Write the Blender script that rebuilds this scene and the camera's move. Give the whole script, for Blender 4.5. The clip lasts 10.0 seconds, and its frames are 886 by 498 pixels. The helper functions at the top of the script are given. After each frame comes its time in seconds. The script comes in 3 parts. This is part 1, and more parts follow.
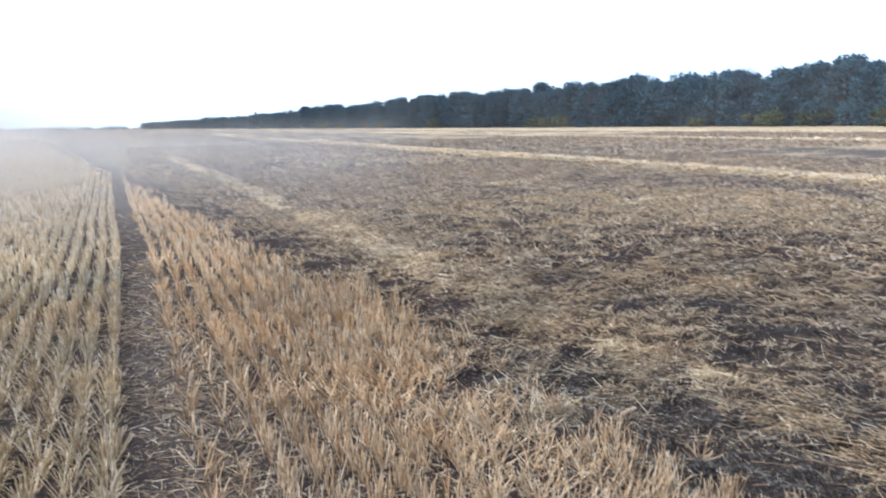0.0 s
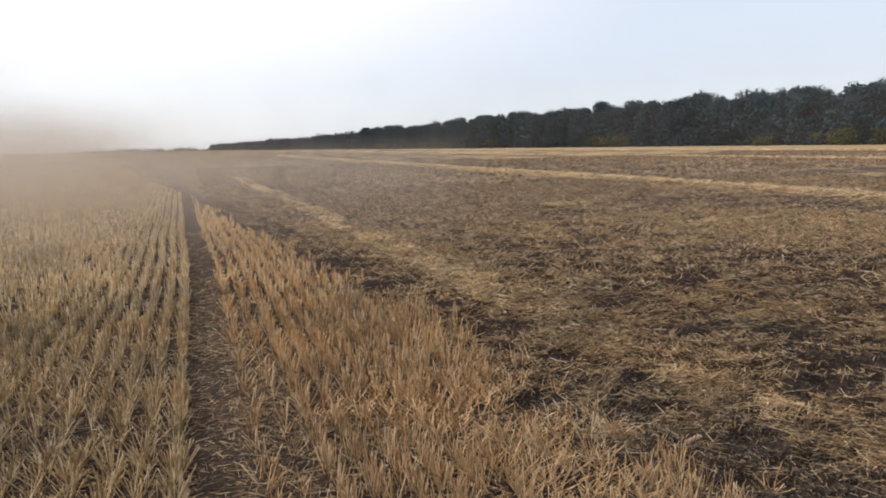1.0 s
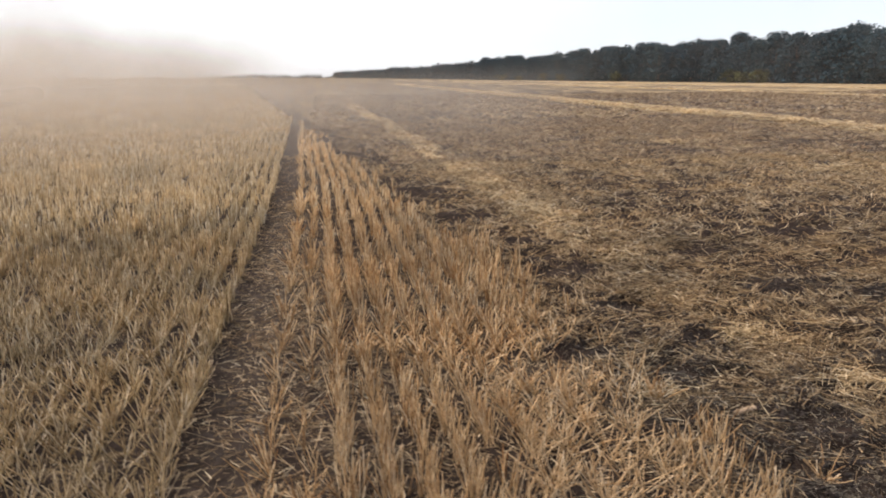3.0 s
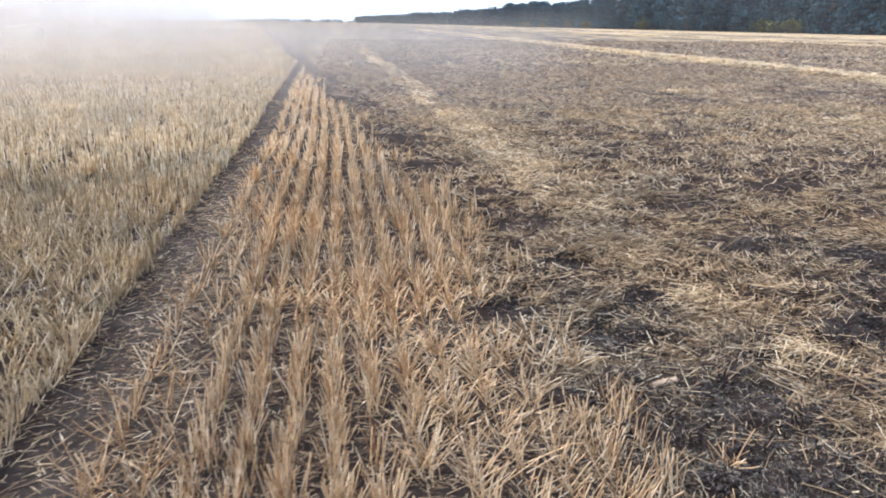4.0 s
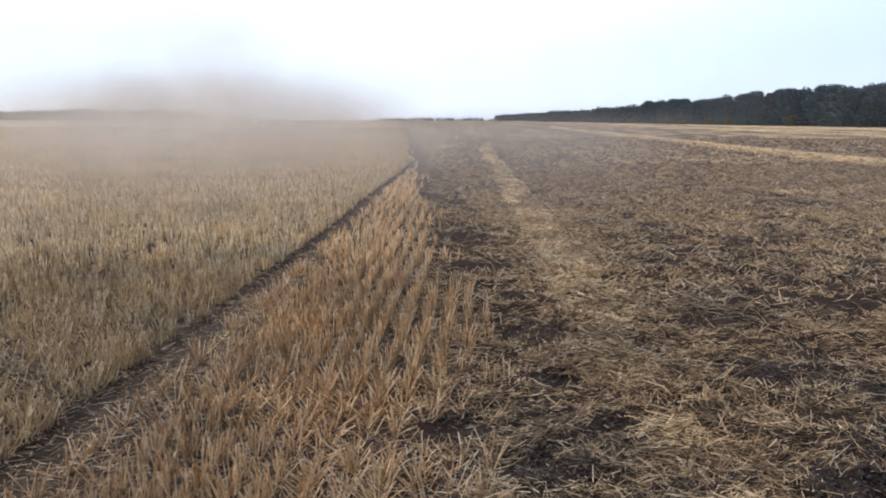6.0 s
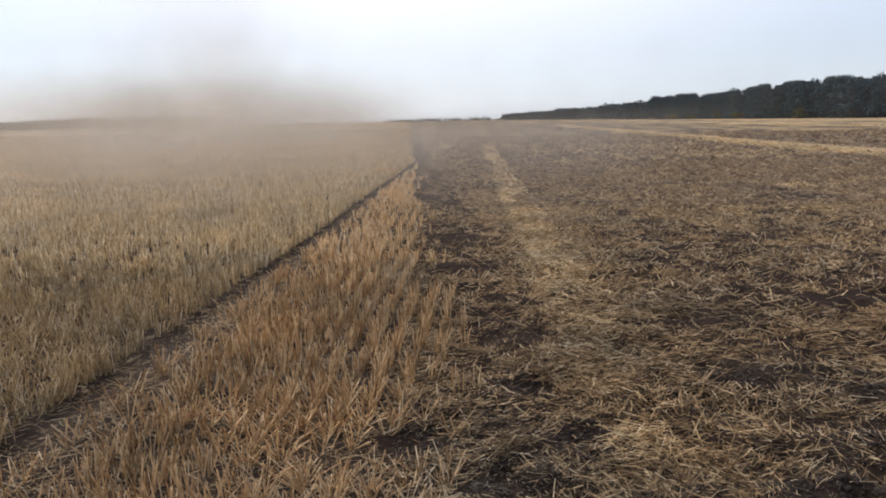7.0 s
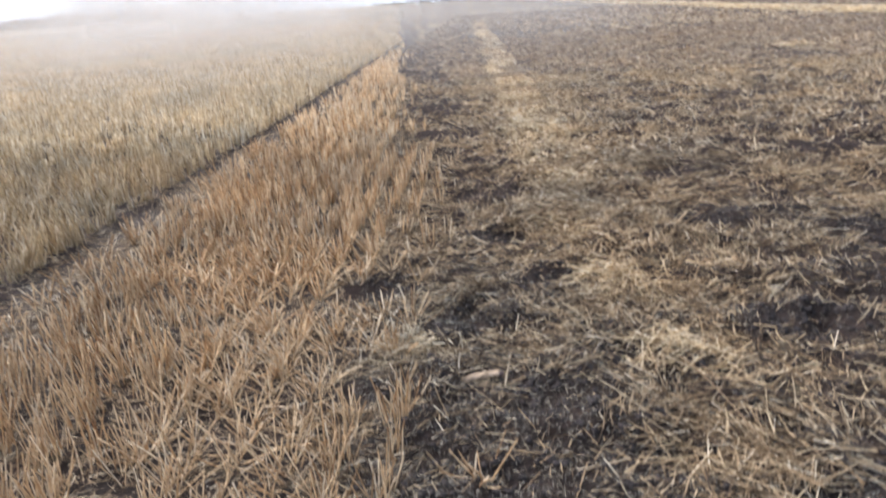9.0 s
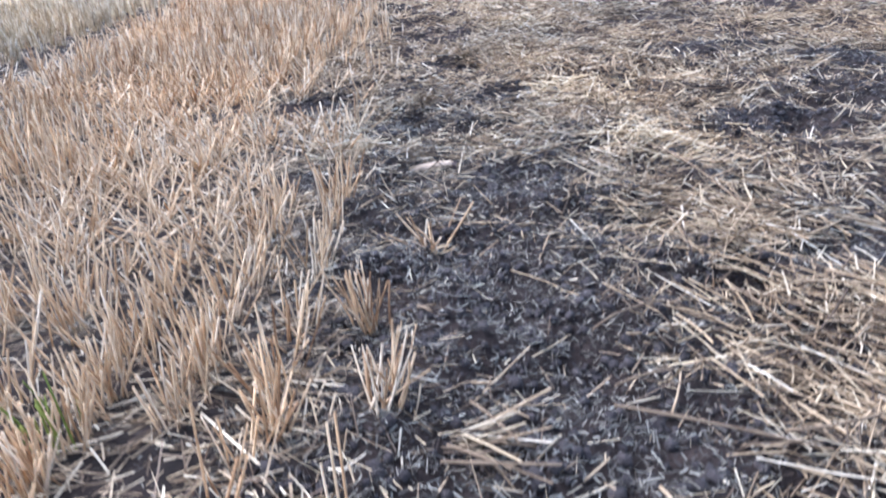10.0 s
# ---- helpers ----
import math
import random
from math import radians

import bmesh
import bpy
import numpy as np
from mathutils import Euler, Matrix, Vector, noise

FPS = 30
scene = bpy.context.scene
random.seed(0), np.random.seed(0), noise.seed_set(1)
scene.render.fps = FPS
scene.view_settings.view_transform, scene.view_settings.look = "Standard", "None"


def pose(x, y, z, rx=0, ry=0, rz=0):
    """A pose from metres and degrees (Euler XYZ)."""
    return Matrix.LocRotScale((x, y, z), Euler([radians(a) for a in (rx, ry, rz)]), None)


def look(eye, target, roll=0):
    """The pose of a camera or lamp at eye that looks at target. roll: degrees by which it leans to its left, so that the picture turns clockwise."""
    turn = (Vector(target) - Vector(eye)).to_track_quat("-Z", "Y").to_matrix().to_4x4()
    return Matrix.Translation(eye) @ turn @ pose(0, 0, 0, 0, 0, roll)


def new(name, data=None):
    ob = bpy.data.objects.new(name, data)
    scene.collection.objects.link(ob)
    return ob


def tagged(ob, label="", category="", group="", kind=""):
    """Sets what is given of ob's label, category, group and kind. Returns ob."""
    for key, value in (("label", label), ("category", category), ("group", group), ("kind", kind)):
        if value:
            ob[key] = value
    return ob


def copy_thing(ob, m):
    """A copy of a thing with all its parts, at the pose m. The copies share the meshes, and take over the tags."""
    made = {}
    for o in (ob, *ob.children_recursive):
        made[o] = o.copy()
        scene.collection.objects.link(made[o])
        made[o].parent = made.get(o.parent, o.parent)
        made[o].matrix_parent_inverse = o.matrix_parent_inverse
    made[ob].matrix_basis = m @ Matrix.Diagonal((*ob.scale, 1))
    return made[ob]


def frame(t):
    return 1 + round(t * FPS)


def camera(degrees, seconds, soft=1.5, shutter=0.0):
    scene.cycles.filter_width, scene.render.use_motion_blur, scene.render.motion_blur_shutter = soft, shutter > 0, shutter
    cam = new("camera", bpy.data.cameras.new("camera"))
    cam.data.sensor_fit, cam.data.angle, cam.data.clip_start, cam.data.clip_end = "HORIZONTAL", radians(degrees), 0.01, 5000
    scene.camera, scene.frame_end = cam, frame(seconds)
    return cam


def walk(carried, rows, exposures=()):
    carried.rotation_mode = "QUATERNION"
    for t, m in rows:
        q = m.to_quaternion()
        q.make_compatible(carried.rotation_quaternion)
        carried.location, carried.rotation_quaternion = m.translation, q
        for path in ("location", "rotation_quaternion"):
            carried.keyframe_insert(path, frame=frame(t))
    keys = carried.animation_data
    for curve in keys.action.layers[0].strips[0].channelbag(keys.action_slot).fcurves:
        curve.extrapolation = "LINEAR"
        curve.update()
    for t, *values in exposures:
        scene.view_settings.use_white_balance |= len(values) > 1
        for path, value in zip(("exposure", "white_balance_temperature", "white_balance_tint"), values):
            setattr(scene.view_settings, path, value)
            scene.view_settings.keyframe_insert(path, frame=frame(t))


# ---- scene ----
cam = camera(65.9, 10.0, soft=1.9, shutter=0.45)
PATH = [
    (0, (0.094, 0.159, 1.534), (0.913, 1.947, 1.171), -1.0),
    (0.5, (0.088, 0.152, 1.542), (0.806, 1.995, 1.248), -1.1),
    (1, (0.08, 0.152, 1.542), (0.748, 2.013, 1.239), -1.3),
    (1.5, (0.086, 0.178, 1.531), (0.718, 2.048, 1.213), -0.9),
    (2, (0.114, 0.265, 1.516), (0.668, 2.154, 1.164), -1.2),
    (2.2, (0.151, 0.296, 1.499), (0.661, 2.193, 1.121), -2.5),
    (3.3, (0.712, 0.332, 1.457), (1.023, 2.233, 0.919), 0.7),
    (3.5, (0.797, 0.358, 1.434), (1.16, 2.24, 0.866), 1.8),
    (4, (1.112, 0.512, 1.408), (1.39, 2.39, 0.779), 0.6),
    (4.5, (1.326, 0.578, 1.448), (1.569, 2.496, 0.935), 0.2),
    (5, (1.627, 0.556, 1.437), (1.645, 2.511, 1.015), 1.5),
    (5.5, (1.897, 0.541, 1.487), (1.771, 2.497, 1.087), 0.1),
    (5.7, (1.946, 0.535, 1.476), (1.843, 2.498, 1.106), 0.1),
    (6.8, (2.222, 0.73, 1.488), (2.1, 2.69, 1.111), -0.1),
    (7, (2.26, 0.732, 1.467), (2.127, 2.693, 1.097), -1.2),
    (7.5, (2.351, 0.678, 1.481), (2.156, 2.628, 1.083), -0.1),
    (8, (2.417, 0.614, 1.468), (2.18, 2.563, 1.086), -0.8),
    (8.5, (2.443, 0.646, 1.397), (2.242, 2.567, 0.879), -2.0),
    (9, (2.422, 0.774, 1.24), (2.282, 2.649, 0.559), -3.8),
    (9.5, (2.409, 0.841, 0.989), (2.356, 2.646, 0.127), -3.2),
    (10, (2.396, 0.837, 0.744), (2.395, 2.622, -0.157), -2.2),
]
EXPOSURES = [(0, 0.93, 5150, 9), (0.3, 0.4, 6150, 14), (0.6, 0.08, 6850, 17), (1, 0.02, 6850, 15), (2, 0.02, 7050, 16), (3.5, 0.72, 6300, 14),
             (4, 1.06, 5450, 12), (4.5, 1.03, 5250, 12), (5, 0.5, 5750, 13), (5.5, 0.34, 5750, 14), (7, -0.07, 6500, 14), (8, 0.06, 6500, 15),
             (8.5, 0.2, 6200, 12), (9, 0.97, 5600, 12), (9.5, 1.28, 4850, 15), (10, 1.63, 4700, 15)]
walk(cam, [(t, look(eye, target, roll)) for t, eye, target, roll in PATH], EXPOSURES)

# ---- sky and sun: a hazy evening, the sun behind haze and dust, ahead and to the left ----
SUN_BEARING, SUN_HEIGHT = -62.0, 44.0
world = bpy.data.worlds.new("evening_sky")
scene.world = world
world.use_nodes = True
wn, wl = world.node_tree.nodes, world.node_tree.links
sky = wn.new("ShaderNodeTexSky")
sky.sky_type, sky.sun_disc = "NISHITA", False
sky.sun_elevation, sky.sun_rotation = radians(SUN_HEIGHT), radians(SUN_BEARING)
sky.altitude, sky.air_density, sky.dust_density, sky.ozone_density = 100, 1.0, 0.7, 2.0
veil = wn.new("ShaderNodeMix")
veil.data_type = "RGBA"
veil.inputs[0].default_value = 0.72
wl.new(sky.outputs[0], veil.inputs[6])
# the haze glows white round the hidden sun and is bluer away from it
way = wn.new("ShaderNodeTexCoord")
toward = wn.new("ShaderNodeVectorMath")
toward.operation = "DOT_PRODUCT"
toward.inputs[1].default_value = (math.sin(radians(-8)) * math.cos(radians(55)), math.cos(radians(-8)) * math.cos(radians(55)), math.sin(radians(55)))
glow_amount = wn.new("ShaderNodeMapRange")
glow_amount.interpolation_type = "SMOOTHSTEP"
glow_amount.inputs[1].default_value, glow_amount.inputs[2].default_value = 0.52, 0.84
haze_mix = wn.new("ShaderNodeMix")
haze_mix.data_type = "RGBA"
haze_mix.inputs[6].default_value, haze_mix.inputs[7].default_value = (5.7, 6.5, 7.5, 1), (11.4, 11.0, 10.8, 1)
wl.new(way.outputs["Generated"], toward.inputs[0])
wl.new(toward.outputs["Value"], glow_amount.inputs[0])
wl.new(glow_amount.outputs[0], haze_mix.inputs[0])
wl.new(haze_mix.outputs[2], veil.inputs[7])
wl.new(veil.outputs[2], wn["Background"].inputs[0])
wn["Background"].inputs[1].default_value = 0.14
sun = new("sun", bpy.data.lights.new("sun", "SUN"))
sun.data.energy, sun.data.angle, sun.data.color = 4.9, radians(32), (1.0, 0.92, 0.82)
sd = Vector((math.sin(radians(SUN_BEARING)) * math.cos(radians(SUN_HEIGHT)),
             math.cos(radians(SUN_BEARING)) * math.cos(radians(SUN_HEIGHT)), math.sin(radians(SUN_HEIGHT))))
sun.matrix_world = look(sd * 50, (0, 0, 0))

# ---- numbers of the field ----
ROW = 0.15                     # spacing of the drilled rows, which run along y
TRACK, TRACK_B = 0.09, -1.8    # wheel tracks
SWATH, SWATH_B = 2.9, 15.4    # strips of dropped straw
rng = np.random.default_rng(7)


def lattice(x, y, seed):
    """Smooth value noise, 0 to 1, with cells of size 1."""
    x, y = np.asarray(x, float), np.asarray(y, float)
    xi, yi = np.floor(x).astype(np.int64), np.floor(y).astype(np.int64)
    fx, fy = x - xi, y - yi
    fx, fy = fx * fx * (3 - 2 * fx), fy * fy * (3 - 2 * fy)

    def val(a, b):
        n = (a * 374761393 + b * 668265263 + seed * 974634541) & 0x7FFFFFFF
        n = ((n ^ (n >> 13)) * 1274126177) & 0x7FFFFFFF
        n = ((n ^ (n >> 16)) * 668265263) & 0x7FFFFFFF
        return (n & 0xFFFFFF) / 0xFFFFFF
    top = val(xi, yi) * (1 - fx) + val(xi + 1, yi) * fx
    low = val(xi, yi + 1) * (1 - fx) + val(xi + 1, yi + 1) * fx
    return top * (1 - fy) + low * fy


def fbm(x, y, size, seed, octaves=3):
    x, y = np.asarray(x, float), np.asarray(y, float)
    total, weight, out = 0.0, 1.0, 0.0
    for k in range(octaves):
        out = out + weight * lattice(x / size * 2 ** k, y / size * 2 ** k, seed + 11 * k)
        total += weight
        weight *= 0.5
    return out / total


def step(a, b, v):
    s = np.clip((np.asarray(v, float) - a) / (b - a), 0, 1)
    return s * s * (3 - 2 * s)


def bump(centre, half, v):
    return 1 - step(half * 0.5, half * 1.3, np.abs(np.asarray(v, float) - centre))


def bend(y):
    """The drilled rows, the tracks and the near swath turn a little to the left farther on."""
    return -0.02 * np.maximum(0, np.asarray(y, float) - 8)


def edge(y):
    """Where the standing stubble ends and the worked ground begins: it cuts across the rows and the track."""
    y = np.asarray(y, float)
    base = np.interp(y, (-8, 0, 5, 7.2, 9.3, 14, 20, 25, 40, 60, 90, 135, 4500), (2.6, 2.24, 1.93, 1.52, 1.28, 0.84, 0.1, -0.5, -2.3, -4.5, -7.7, -12.9, -520))
    return base + (0.14 + 0.5 * step(2.2, 3.4, y) - 0.25 * step(7, 12, y) + 1.4 * step(25, 90, y)) * (fbm(y * 0, y, 0.55, 5, 3) - 0.5)


SPOTS = ((1.9, 3.64, 0.22), (2.45, 4.3, 0.22), (2.42, 5.25, 0.26), (2.34, 5.65, 0.22), (2.34, 6.3, 0.28), (2.3, 3.24, 0.19), (2.68, 3.7, 0.2),
         (1.97, 2.76, 0.12), (3.63, 3.22, 0.26), (2.45, 2.2, 0.24), (2.72, 1.68, 0.18), (3.65, 4.55, 0.26), (4.4, 4.2, 0.3), (5.2, 6.2, 0.45),
         (3.7, 5.6, 0.3), (2.58, 2.62, 0.17), (2.56, 1.95, 0.26), (4.3, 3.4, 0.25), (3.28, 2.16, 0.19), (2.62, 2.72, 0.15), (2.68, 1.62, 0.2), (2.1, 7.4, 0.3), (1.9, 9.2, 0.35))


def spots(x, y):
    """Patches of bare black soil, 0 to 1."""
    out = np.zeros_like(np.asarray(x, float))
    ragged = 0.5 * (fbm(x, y, 0.12, 67, 2) - 0.5)
    for sx, sy, half in SPOTS:
        away = np.hypot((x - sx) / half, (y - sy) / (half * 0.7)) + ragged
        out = np.maximum(out, 1 - step(0.6, 1.1, away))
    return out


def patches(x, y):
    """How thickly loose straw lies on the worked ground, 0 to 1."""
    v = 0.45 * fbm(x * 0.85, y, 0.34, 21, 3) + 0.35 * fbm(x, y, 0.13, 23, 2) + 0.2 * fbm(x * 1.2, y * 0.5, 2.3, 31, 2)
    return step(0.4, 0.6, v)


def cover(x, y):
    """Straw cover of the ground, 0 bare soil to 1 all straw."""
    x, y = np.asarray(x, float), np.asarray(y, float)
    e = edge(y)
    worked = 0.16 + 0.48 * patches(x, y) + 0.14 * bump(3.0, 0.9, x) * step(2.6, 3.6, y) * (1 - step(9, 14, y)) + 0.12 * (1 - step(5, 9, np.hypot(x, y)))
    bare = bump(0, 0.62, x - e - 0.3) * step(-1, 0.5, y)
    worked = worked * (1 - (0.86 - 0.5 * step(2.2, 3.2, y) + 0.2 * step(4.2, 6, y)) * bare) * (1 - 0.82 * spots(x, y))
    worked = worked * (0.5 + 0.5 * step(-0.5, 1.0, y))
    sw = bump(SWATH + bend(y) + 0.25 * (fbm(x * 0, y, 2.0, 41, 2) - 0.5), 0.25, x) * step(4.8, 7.5, y) * (0.5 + 0.5 * fbm(x, y, 0.5, 43, 2))
    worked = np.maximum(worked, np.clip(sw, 0, 1))
    sb = bump(SWATH_B + 0.5 * (fbm(x * 0, y, 5.0, 47, 2) - 0.5), 0.55, x)
    worked = np.maximum(worked, sb)
    for cx, half, amount in ((8.6, 1.0, 0.55), (33.0, 1.6, 0.6), (52.0, 2.5, 0.7)):
        strip = bump(cx, half, x + 2 * (fbm(x * 0, y, 9.0, 53, 2) - 0.5))
        gap = 1.0 if cx > 10 else step(0.5, 0.68, fbm(x * 0.5, y, 3.0, 59, 2))
        worked = np.maximum(worked, amount * strip * gap)
    worked = np.maximum(worked, 0.85 * step(60, 74, x))
    worked = np.clip(worked + 0.12 * step(20, 45, x), 0, 1)
    left = 0.26 + 0.04 * (1 - step(-0.2, 0.2, x)) + 0.3 * step(10, 40, np.hypot(x, y)) + 0.18 * (fbm(x, y, 1.1, 61, 2) - 0.5)
    for tr, half in ((TRACK, 0.17), (TRACK_B, 0.07)):
        left = left * (1 - (0.6 if half > 0.1 else 0.35) * bump(tr, half, x - bend(y)))
    left = left * (1 - 0.85 * spots(x, y))
    side = step(-0.07, 0.07, x - e)
    return np.clip(left * (1 - side) + worked * side, 0, 1)


def dry_and_hazed(x, y):
    """Where the soil is pale, dry and dusty: the wheel tracks and the ground under the stubble. Worked ground also
    pales with distance: haze put into its colour.
    """
    x, y = np.asarray(x, float), np.asarray(y, float)
    left = 0.15 + 0.2 * (fbm(x, y, 0.7, 63, 2) - 0.5)
    left = left * (1 - spots(x, y))
    left = np.maximum(left, 0.24 * bump(TRACK + 0.04, 0.2, x - bend(y)))
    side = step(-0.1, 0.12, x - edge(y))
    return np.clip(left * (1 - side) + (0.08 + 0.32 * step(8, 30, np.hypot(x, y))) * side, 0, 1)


def height(x, y):
    x, y = np.asarray(x, float), np.asarray(y, float)
    side = step(-0.1, 0.15, x - edge(y))
    near = 1 - step(30, 60, np.hypot(x, y))
    clods = 0.13 * (fbm(x, y, 0.16, 71, 3) - 0.5) + 0.05 * (fbm(x, y, 0.75, 73, 2) - 0.5)
    calm = 0.018 * (fbm(x, y, 0.3, 75, 2) - 0.5)
    z = (clods * side + calm * (1 - side)) * near
    for tr, half in ((TRACK, 0.17), (TRACK_B, 0.07)):
        z = z - 0.2 * half * bump(tr, half, x - bend(y)) * near * (1 - side)
    return z + 0.05 * bump(SWATH_B, 0.6, x) * step(3, 8, y) + 0.35 * (fbm(x, y, 160, 77, 2) - 0.5) * step(60, 220, np.hypot(x, y))


# ---- materials ----
def material(name):
    m = bpy.data.materials.new(name)
    m.use_nodes = True
    nt = m.node_tree
    return m, nt.nodes, nt.links, nt.nodes["Principled BSDF"]


def ramp_of(nodes, stops):
    r = nodes.new("ShaderNodeValToRGB")
    while len(r.color_ramp.elements) < len(stops):
        r.color_ramp.elements.new(0.5)
    for el, (p, c) in zip(r.color_ramp.elements, stops):
        el.position, el.color = p, (*c, 1)
    return r


def noise_of(nodes, links, scale, detail=3.0, rough=0.6, stretch=(1, 1, 1)):
    co = nodes.new("ShaderNodeTexCoord")
    mp = nodes.new("ShaderNodeMapping")
    mp.inputs["Scale"].default_value = stretch
    n = nodes.new("ShaderNodeTexNoise")
    n.inputs["Scale"].default_value, n.inputs["Detail"].default_value, n.inputs["Roughness"].default_value = scale, detail, rough
    links.new(co.outputs["Object"], mp.inputs[0])
    links.new(mp.outputs[0], n.inputs["Vector"])
    return n.outputs["Fac"]


def mixed(nodes, links, fac, a, b, mode="MIX"):
    m = nodes.new("ShaderNodeMix")
    m.data_type, m.blend_type = "RGBA", mode
    for socket, v in ((m.inputs[0], fac), (m.inputs[6], a), (m.inputs[7], b)):
        if isinstance(v, (int, float)):
            socket.default_value = v
        elif isinstance(v, tuple):
            socket.default_value = (*v, 1)
        else:
            links.new(v, socket)
    return m.outputs[2]


def maths(nodes, links, op, a, b=0.0, c=0.0):
    m = nodes.new("ShaderNodeMath")
    m.operation = op
    for socket, v in zip(m.inputs, (a, b, c)):
        if isinstance(v, (int, float)):
            socket.default_value = v
        else:
            links.new(v, socket)
    return m.outputs[0]


def ground_material():
    m, n, l, p = material("field_soil_and_straw")
    at = n.new("ShaderNodeAttribute")
    at.attribute_name = "cover"
    soil = ramp_of(n, [(0.3, (0.008, 0.0052, 0.0042)), (0.55, (0.025, 0.0162, 0.0128)), (0.8, (0.068, 0.046, 0.036))])
    l.new(noise_of(n, l, 9.0, 6.0, 0.65), soil.inputs[0])
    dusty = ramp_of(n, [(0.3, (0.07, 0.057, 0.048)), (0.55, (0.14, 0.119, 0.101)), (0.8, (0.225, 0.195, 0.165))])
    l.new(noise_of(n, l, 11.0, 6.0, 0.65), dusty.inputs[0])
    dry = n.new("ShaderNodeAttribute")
    dry.attribute_name = "dry_and_hazed"
    # far off, the share of this paler tone is haze painted into the soil
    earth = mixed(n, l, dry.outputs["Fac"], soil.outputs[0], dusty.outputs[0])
    straw = ramp_of(n, [(0.25, (0.1, 0.072, 0.045)), (0.5, (0.24, 0.18, 0.105)), (0.75, (0.42, 0.33, 0.2))])
    l.new(noise_of(n, l, 14.0, 5.0, 0.7, (0.45, 1.5, 1)), straw.inputs[0])
    grain = noise_of(n, l, 7.0, 5.0, 0.7, (0.55, 1.3, 1))
    broad = noise_of(n, l, 0.8, 3.0, 0.6, (0.5, 1.0, 1))
    g = maths(n, l, "ADD", maths(n, l, "MULTIPLY", grain, 0.75), maths(n, l, "MULTIPLY", broad, 0.25))
    lack = maths(n, l, "SUBTRACT", 1.0, at.outputs["Fac"])
    level = maths(n, l, "MULTIPLY_ADD", lack, 0.42, 0.29)
    amount = maths(n, l, "MULTIPLY_ADD", maths(n, l, "SUBTRACT", g, level), 7.0, 0.5)
    clampn = n.new("ShaderNodeClamp")
    l.new(amount, clampn.inputs[0])
    l.new(mixed(n, l, clampn.outputs[0], earth, straw.outputs[0]), p.inputs["Base Color"])
    p.inputs["Roughness"].default_value = 0.95
    p.inputs["Specular IOR Level"].default_value = 0.05
    b = n.new("ShaderNodeBump")
    b.inputs["Strength"].default_value, b.inputs["Distance"].default_value = 1.0, 0.04
    l.new(noise_of(n, l, 34.0, 8.0, 0.75), b.inputs["Height"])
    l.new(b.outputs[0], p.inputs["Normal"])
    return m


def straw_material(name, stops):
    m, n, l, p = material(name)
    geo = n.new("ShaderNodeNewGeometry")
    r = ramp_of(n, stops)
    l.new(geo.outputs["Random Per Island"], r.inputs[0])
    stain = ramp_of(n, [(0.35, (0.55, 0.5, 0.46)), (0.6, (1.0, 1.0, 1.0))])
    l.new(noise_of(n, l, 26.0, 3.0, 0.6), stain.inputs[0])
    patch = ramp_of(n, [(0.35, (0.8, 0.82, 0.86)), (0.65, (1.06, 1.0, 0.92))])
    l.new(noise_of(n, l, 1.1, 2.0, 0.5), patch.inputs[0])
    c = mixed(n, l, 0.8, r.outputs[0], stain.outputs[0], "MULTIPLY")
    c = mixed(n, l, 0.9, c, patch.outputs[0], "MULTIPLY")
    l.new(c, p.inputs["Base Color"])
    p.inputs["Roughness"].default_value = 0.68
    p.inputs["Specular IOR Level"].default_value = 0.16
    glow, both = n.new("ShaderNodeBsdfTranslucent"), n.new("ShaderNodeMixShader")
    l.new(c, glow.inputs[0])
    both.inputs[0].default_value = 0.3
    l.new(p.outputs[0], both.inputs[1])
    l.new(glow.outputs[0], both.inputs[2])
    l.new(both.outputs[0], n["Material Output"].inputs[0])
    return m


def plain_noise_material(name, dark, light, scale, rough=0.85, bumpy=0.4):
    m, n, l, p = material(name)
    r = ramp_of(n, [(0.3, dark), (0.7, light)])
    f = noise_of(n, l, scale, 5.0, 0.65)
    l.new(f, r.inputs[0])
    l.new(r.outputs[0], p.inputs["Base Color"])
    p.inputs["Roughness"].default_value = rough
    p.inputs["Specular IOR Level"].default_value = 0.2
    b = n.new("ShaderNodeBump")
    b.inputs["Strength"].default_value, b.inputs["Distance"].default_value = bumpy, 0.02
    l.new(f, b.inputs["Height"])
    l.new(b.outputs[0], p.inputs["Normal"])
    return m


def leaf_material(name, dark, mid, light):
    m, n, l, p = material(name)
    geo, info = n.new("ShaderNodeNewGeometry"), n.new("ShaderNodeObjectInfo")
    r = ramp_of(n, [(0.0, dark), (0.6, mid), (1.0, light)])
    v = maths(n, l, "MULTIPLY_ADD", geo.outputs["Random Per Island"], 0.3, maths(n, l, "MULTIPLY_ADD", info.outputs["Random"], 0.5, 0.1))
    l.new(v, r.inputs[0])
    l.new(r.outputs[0], p.inputs["Base Color"])
    p.inputs["Roughness"].default_value = 0.95
    p.inputs["Specular IOR Level"].default_value = 0.03
    return m


